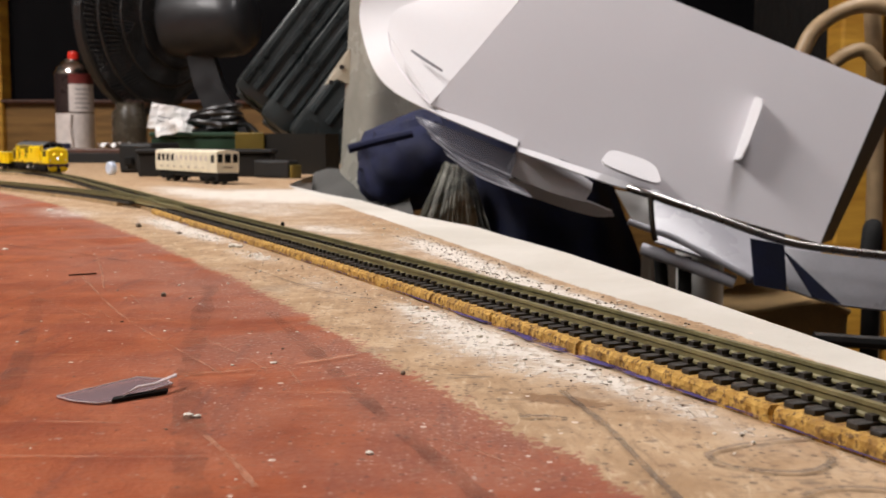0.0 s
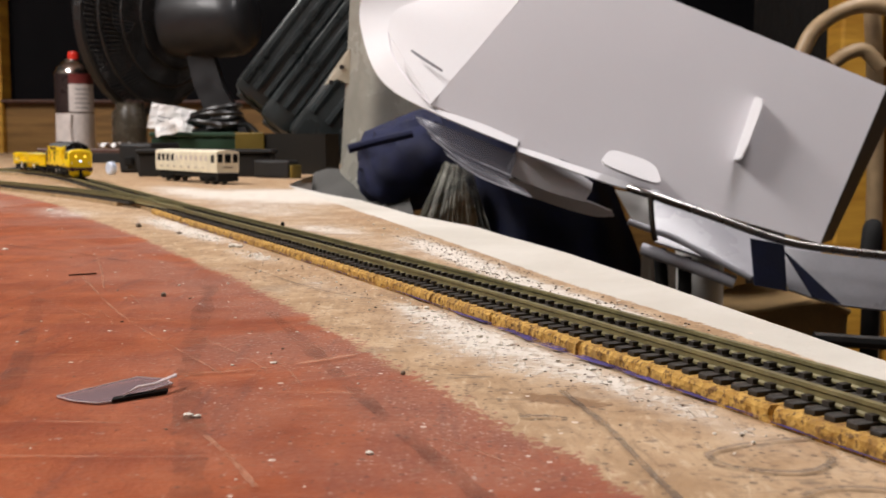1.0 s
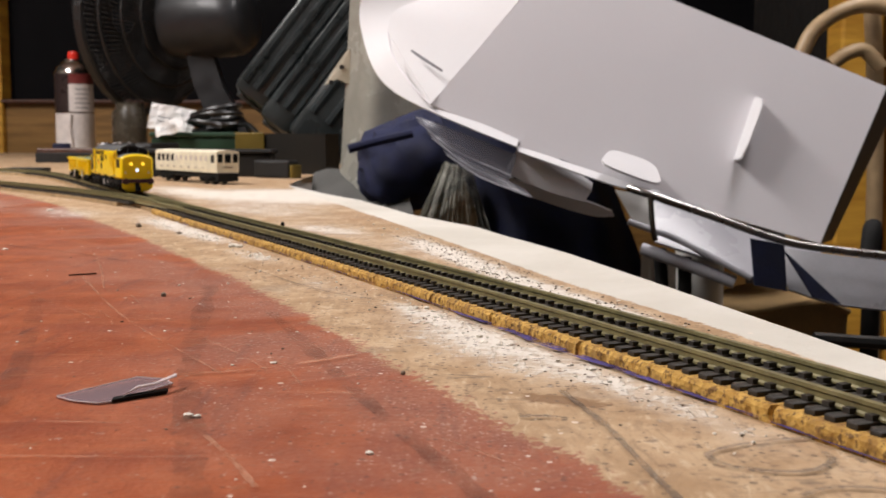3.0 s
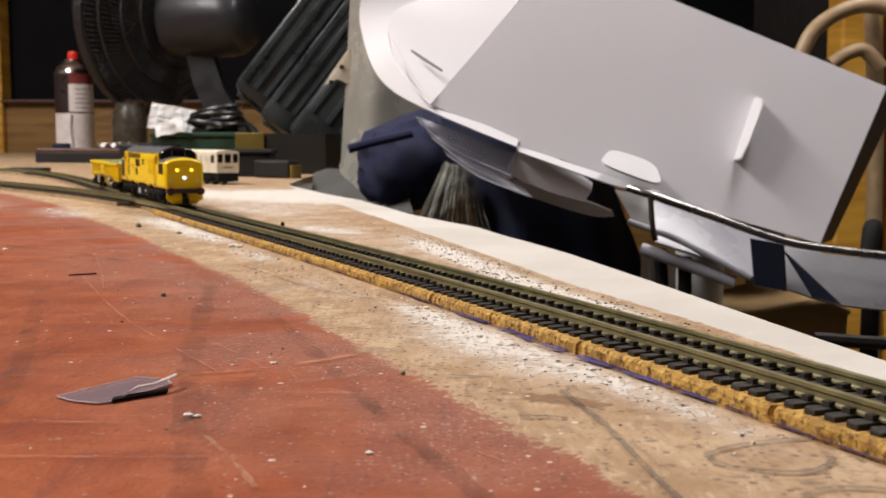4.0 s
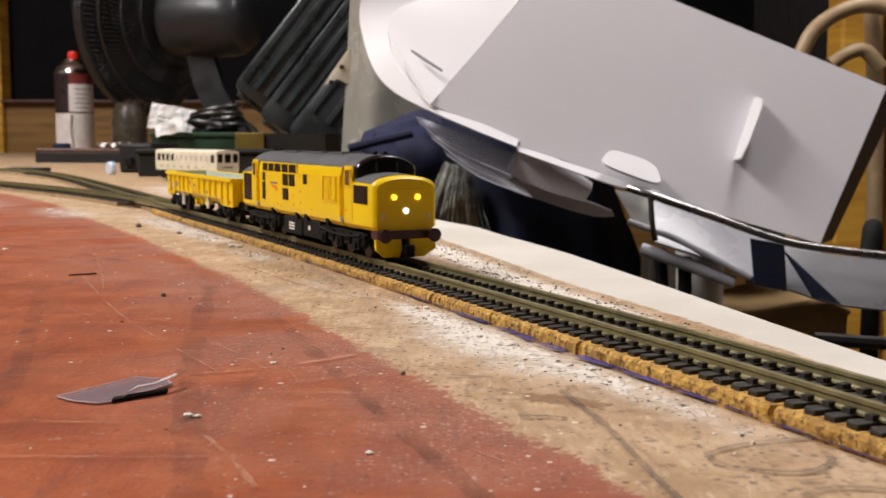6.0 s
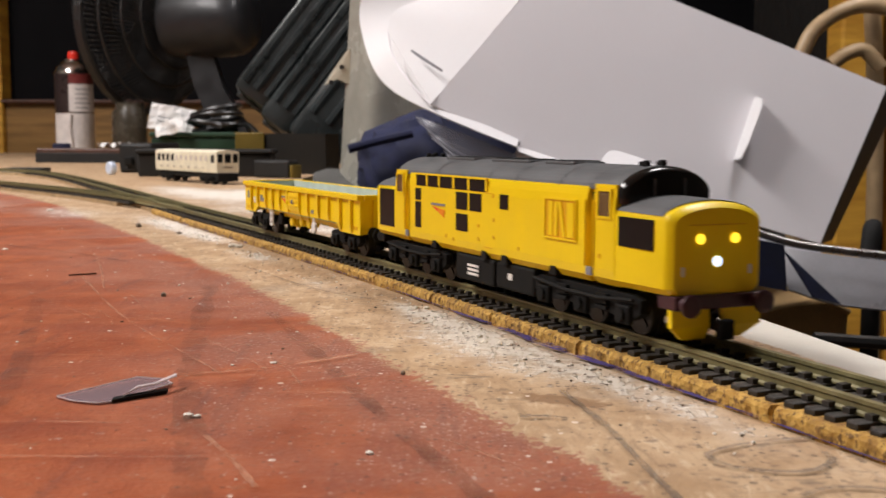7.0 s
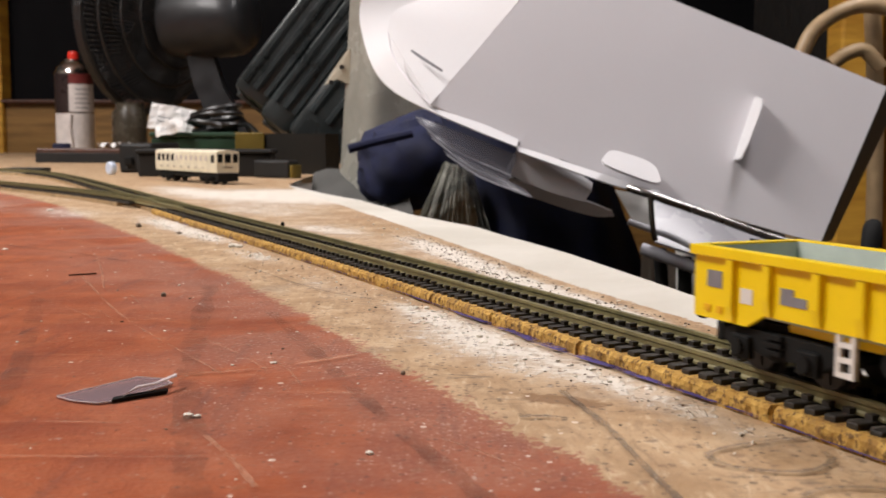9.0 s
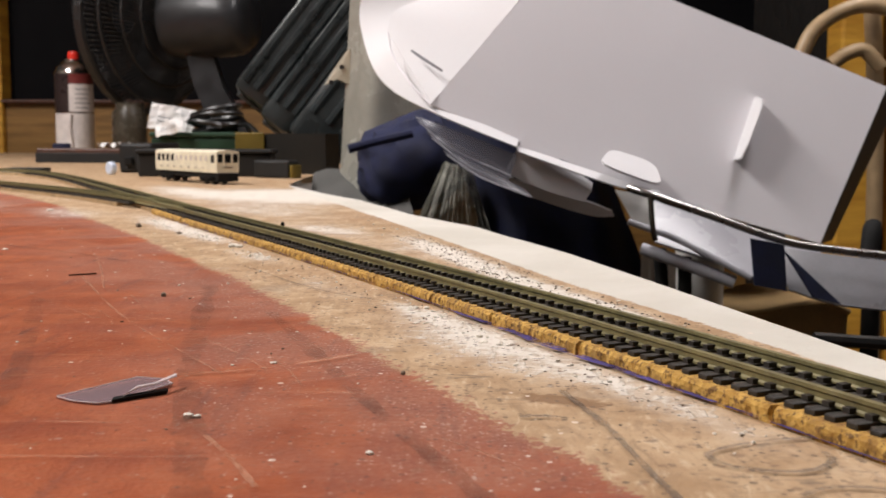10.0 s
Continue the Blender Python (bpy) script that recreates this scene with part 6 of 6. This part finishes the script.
    bent("tuck_panel", [[(0.056, 0.7415, 0.04), (0.075, 0.7405, 0.025), (0.1015, 0.74, 0.0062)],
                        [(0.0499, 0.736, 0.0296), (0.0726, 0.736, 0.0153), (0.1002, 0.736, 0.0009)],
                        [(0.0415, 0.738, 0.0128), (0.0691, 0.738, 0.0008), (0.0957, 0.738, -0.0069)]], CARD, "curved tuck panel shaded below")
    bent("bottom_edge", [[(0.0504, 0.738, 0.0311), (0.0822, 0.738, 0.0206), (0.1129, 0.738, 0.0108), (0.1468, 0.738, 0.0010)],
                         [(0.0499, 0.729, 0.0275), (0.0813, 0.729, 0.0163), (0.1117, 0.729, 0.0059), (0.1444, 0.729, -0.0031)]], CARDWHITE, "", 0.0008)
    # tabs
    def tab(corners, t, lab):
        bm = bmesh.new()
        P = [Vector(p) for p in corners]
        out = []
        n = len(P)
        for i in range(n):
            a, q, b = P[i - 1], P[i], P[(i + 1) % n]
            for k in range(5):
                f = k / 4
                s0, s1 = q + (a - q) * 0.32, q + (b - q) * 0.32
                out.append((s0 * (1 - f) + q * f) * (1 - f) + (q * (1 - f) + s1 * f) * f)
        nr = (P[1] - P[0]).cross(P[2] - P[0]).normalized()
        if nr.y > 0:
            nr = -nr
        lo = [bm.verts.new(v) for v in out]
        hi = [bm.verts.new(v + nr * t) for v in out]
        bm.faces.new(hi)
        bm.faces.new(lo[::-1])
        for i in range(len(out)):
            bm.faces.new((lo[i], lo[(i + 1) % len(out)], hi[(i + 1) % len(out)], hi[i]))
        part("tab", bm, CARDWHITE, c, lab)
    tab([(0.2223, 0.7850, 0.0668), (0.2232, 0.7600, 0.0628), (0.2047, 0.7450, 0.0217), (0.2031, 0.7680, 0.0212)], 0.0012, "bright white lock tab")
    tab([(0.1011, 0.7150, 0.0190), (0.1137, 0.7450, 0.0283), (0.1441, 0.7460, 0.0184), (0.1439, 0.7160, 0.0035)], 0.0015, "rounded white lock tab")


def folding_chair():
    f = thing("folding_chair", "steel-tube folding chair with silver-grey seat", "chair")
    def pipe(nm, pts, r, mt=CHROME, lab=""):
        bm = bmesh.new()
        tube(bm, smoothline(pts, 8), r, 10)
        return part(nm, bm, mt, f, lab, smooth=True)
    pipe("seat_rail", [(0.1189, 0.7000, 0.0049), (0.1309, 0.6900, 0.0008), (0.1682, 0.6800, -0.0120), (0.2080, 0.6700, -0.0259), (0.2413, 0.6650, -0.0315), (0.2879, 0.6600, -0.0361)], 0.0026)
    pipe("upright", [(0.1311, 0.6890, -0.0003), (0.1327, 0.6880, -0.0188), (0.1351, 0.6900, -0.0280)], 0.0018)
    pipe("lower_rail", [(0.1193, 0.7000, -0.0169), (0.1340, 0.6980, -0.0222), (0.1506, 0.6950, -0.0284), (0.1941, 0.6800, -0.0508)], 0.0022, GREYVINYL)
    pipe("lower_rail", [(0.1299, 0.7100, -0.0354), (0.1440, 0.7050, -0.0402), (0.1594, 0.7000, -0.0454), (0.1863, 0.6900, -0.0550)], 0.0042, GREYVINYL)
    def pan(nm, l0, l1, mt, lab="", t=0.0015):
        A, B = smoothline(l0, 6), smoothline(l1, 6)
        bm = bmesh.new()
        sheet(bm, [[a.lerp(b, i / 6) for a, b in zip(A, B)] for i in range(7)], t)
        return part(nm, bm, mt, f, lab, smooth=True)
    pan("seat_panel", [(0.1393, 0.7350, 0.0023), (0.1766, 0.7300, -0.0106), (0.2097, 0.7250, -0.0234), (0.2537, 0.7200, -0.0360)],
        [(0.1371, 0.7000, -0.0300), (0.1678, 0.6900, -0.0398), (0.1941, 0.6800, -0.0490), (0.2176, 0.6750, -0.0547)], GREYVINYL, "silver-grey seat panel")
    pan("seat_corner", [(0.1180, 0.745, 0.0012), (0.1310, 0.745, -0.0010), (0.1440, 0.745, -0.0040)], [(0.1275, 0.735, -0.0172), (0.1340, 0.735, -0.0203), (0.1410, 0.735, -0.0240)], SILVERPIPE, "pale corner of the seat")
    pan("strap", [(0.1881, 0.6640, -0.0243), (0.1989, 0.6630, -0.0263), (0.2084, 0.6620, -0.0282)], [(0.1915, 0.6640, -0.0533), (0.2006, 0.6630, -0.0549), (0.2111, 0.6620, -0.0568)], BLACKNAVY, "black webbing strap")
    pan("seat_side", [(0.2144, 0.6900, -0.0324), (0.2455, 0.6860, -0.0362), (0.2897, 0.6800, -0.0408)], [(0.2140, 0.6680, -0.0562), (0.2423, 0.6640, -0.0647), (0.2826, 0.6600, -0.0688)], GREYDARK, "dark grey side panel")
    pan("shadow_flap", [(0.2098, 0.6640, -0.0326), (0.2134, 0.6640, -0.0357), (0.2177, 0.6640, -0.0395)], [(0.2268, 0.6600, -0.0599), (0.2356, 0.6600, -0.0620), (0.2436, 0.6600, -0.0640)], BLACKNAVY, "black triangular webbing")
    for a, b in (((0.1441, 0.7200, -0.0364), (0.1488, 0.7200, -0.1050)), ((0.1585, 0.7100, -0.0409), (0.1600, 0.7100, -0.1105))):
        pipe("leg", [a, Vector(a).lerp(Vector(b), 0.5), b], 0.0045, BLACKPL)
    q = Vector((0.1745, 0.7350, -0.0844))
    pipe("leg", [(0.1735, 0.7350, -0.0430), q, (q.x, q.y, -0.76)], 0.016, SILVERPIPE, "pale grey leg")
    q2 = Vector((0.2857, 0.7200, -0.0814))
    pipe("leg", [(0.2745, 0.7000, -0.0449), q2, (q2.x, q2.y, -0.76)], 0.006, BLACKPL)


def right_hand_clutter():
    # tan cushion on a stool below the chair
    u = thing("stool_cushion", "tan canvas cushion with piped edge", "cushion")
    bm = bmesh.new()
    A = [(0.1905, 0.780, -0.0784), (0.2180, 0.820, -0.0765), (0.2450, 0.840, -0.0760), (0.3136, 0.860, -0.0907)]
    B = [(0.1756, 0.710, -0.0795), (0.2086, 0.715, -0.0783), (0.2514, 0.720, -0.0724), (0.2750, 0.730, -0.0800)]
    a, b = smoothline(A, 5), smoothline(B, 5)
    sheet(bm, [[p.lerp(q, i / 6) + Vector((0, 0, 0.006 * math.sin(math.pi * i / 6))) for p, q in zip(a, b)] for i in range(7)], 0.004)
    part("cover", bm, TANCUSHION, u, smooth=True)
    bm = bmesh.new()
    sheet(bm, [[q + Vector((0, 0.002, -0.03 * i / 3)) for q in b] for i in range(4)], 0.004)
    part("cover_side", bm, TANCUSHION, u, smooth=True)
    bm = bmesh.new()
    tube(bm, b, 0.0022, 8)
    part("piping", bm, TANCUSHION, u, smooth=True)
    c = Vector((0.2363, 0.7800, -0.1039))
    st = thing("stool", "brown wooden stool under the cushion", "stool", pose(c.x, c.y, -0.76))
    part("stool_top", boxmesh(-0.07, 0.07, -0.05, 0.06, 0.60, 0.62, 0.004), WOOD, st)
    for x in (-0.06, 0.06):
        for y in (-0.04, 0.05):
            part("leg", boxmesh(x - 0.008, x + 0.008, y - 0.008, y + 0.008, 0, 0.60), WOOD, st)
    d = thing("dust_sheet", "pale cloth hanging behind the chair legs", "cloth")
    bm = bmesh.new()
    a, b = smoothline([(0.1464, 0.80, -0.0445), (0.1736, 0.80, -0.0507), (0.2051, 0.80, -0.0569)], 6), smoothline([(0.1520, 0.80, -0.76), (0.1780, 0.80, -0.76), (0.2051, 0.80, -0.76)], 6)
    sheet(bm, [[p.lerp(q, i / 12) + Vector((0, 0.004 * math.sin(j * 0.9 + 0.3 * i), 0)) for j, (p, q) in enumerate(zip(a, b))] for i in range(13)], 0.0012)
    part("fold", bm, PAPER, d, smooth=True)
    # golden wooden cabinet far right with dark gap
    w = thing("pine_cabinet", "golden pine cabinet with upright posts", "cabinet", pose(0.56, 1.25, -0.76))
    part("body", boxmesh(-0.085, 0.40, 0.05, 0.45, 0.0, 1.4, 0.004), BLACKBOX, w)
    part("post", boxmesh(-0.110, -0.062, 0.0, 0.05, 0.0, 1.4, 0.004), WOODGOLD, w)
    part("post", boxmesh(-0.045, -0.022, 0.0, 0.05, 0.0, 1.4, 0.004), WOODGOLD, w)
    part("door", boxmesh(-0.020, 0.25, 0.0, 0.02, 0.0, 1.4, 0.004), WOODGOLD, w)
    # bent cane chair back
    k = thing("cane_chair", "bent cane chair with curved back hoops", "chair")
    def hoop(pts, r):
        bm = bmesh.new()
        tube(bm, smoothline(pts, 8), r, 10)
        part("hoop", bm, CANE, k, smooth=True)
    hoop([(0.3402, 1.0500, 0.1174), (0.3512, 1.0500, 0.1386), (0.3720, 1.0500, 0.1545), (0.3985, 1.0500, 0.1625), (0.4362, 1.0500, 0.1574)], 0.0075)
    hoop([(0.3685, 1.0500, 0.1069), (0.3843, 1.0500, 0.1176), (0.4003, 1.0500, 0.1203), (0.4171, 1.0500, 0.1044)], 0.007)
    hoop([(0.4124, 1.0700, 0.1703), (0.4162, 1.0700, 0.1327), (0.4189, 1.0700, 0.0948), (0.4245, 1.0700, -0.0595), (0.4405, 1.08, -0.76)], 0.008)
    hoop([(0.3402, 1.0500, 0.1174), (0.3456, 1.0600, 0.0290), (0.3448, 1.0700, -0.1048), (0.36, 1.08, -0.76)], 0.007)
    b = thing("black_tube", "black rubber tube below board edge", "tube")
    bm = bmesh.new()
    tube(bm, smoothline([(0.2071, 0.6000, -0.0748), (0.2261, 0.6000, -0.0760), (0.2641, 0.6000, -0.0784)], 6), 0.0038, 8)
    part("hose", bm, CABLE, b, smooth=True)


room()
_board = baseboard()
marker_line(_board)
tracks()
LOCO, LOCO_SETS = locomotive()
WAGON, WAGON_SETS = wagon()
coach()
scraps()
spray_can()
desk_fan()
bench_clutter()
storage_trays()
polythene()
navy_bag()
white_carton()
folding_chair()
right_hand_clutter()


# ---------------------------------------------------------------- the train runs
SPEED = 0.1222
LOCO_LEN, GAP, WAGON_LEN = 0.12063, 0.01021, 0.10654


def on_line(s, half):
    a, _ = along(s - half)
    b, _ = along(s + half)
    d = (b - a).normalized()
    c = (a + b) / 2
    return Matrix(((d.x, -d.y, 0, c.x), (d.y, d.x, 0, c.y), (0, 0, 1, RAIL_Z), (0, 0, 0, 1)))


def motions():
    times = [i * 0.25 for i in range(41)]
    def front(t):
        return -0.0676 + SPEED * (t - 6.5)
    walk(LOCO, [(t, on_line(front(t) - LOCO_LEN / 2, 0.036)) for t in times])
    walk(WAGON, [(t, on_line(front(t) - LOCO_LEN - GAP - WAGON_LEN / 2, 0.037)) for t in times])
    for w in LOCO_SETS + WAGON_SETS:
        base = w.location.copy()
        rows = []
        for i in range(301):
            t = i / 30
            rows.append((t, Matrix.Translation(base) @ Matrix.Rotation(SPEED * t / 0.0034, 4, "Y")))
        walk(w, rows)


motions()
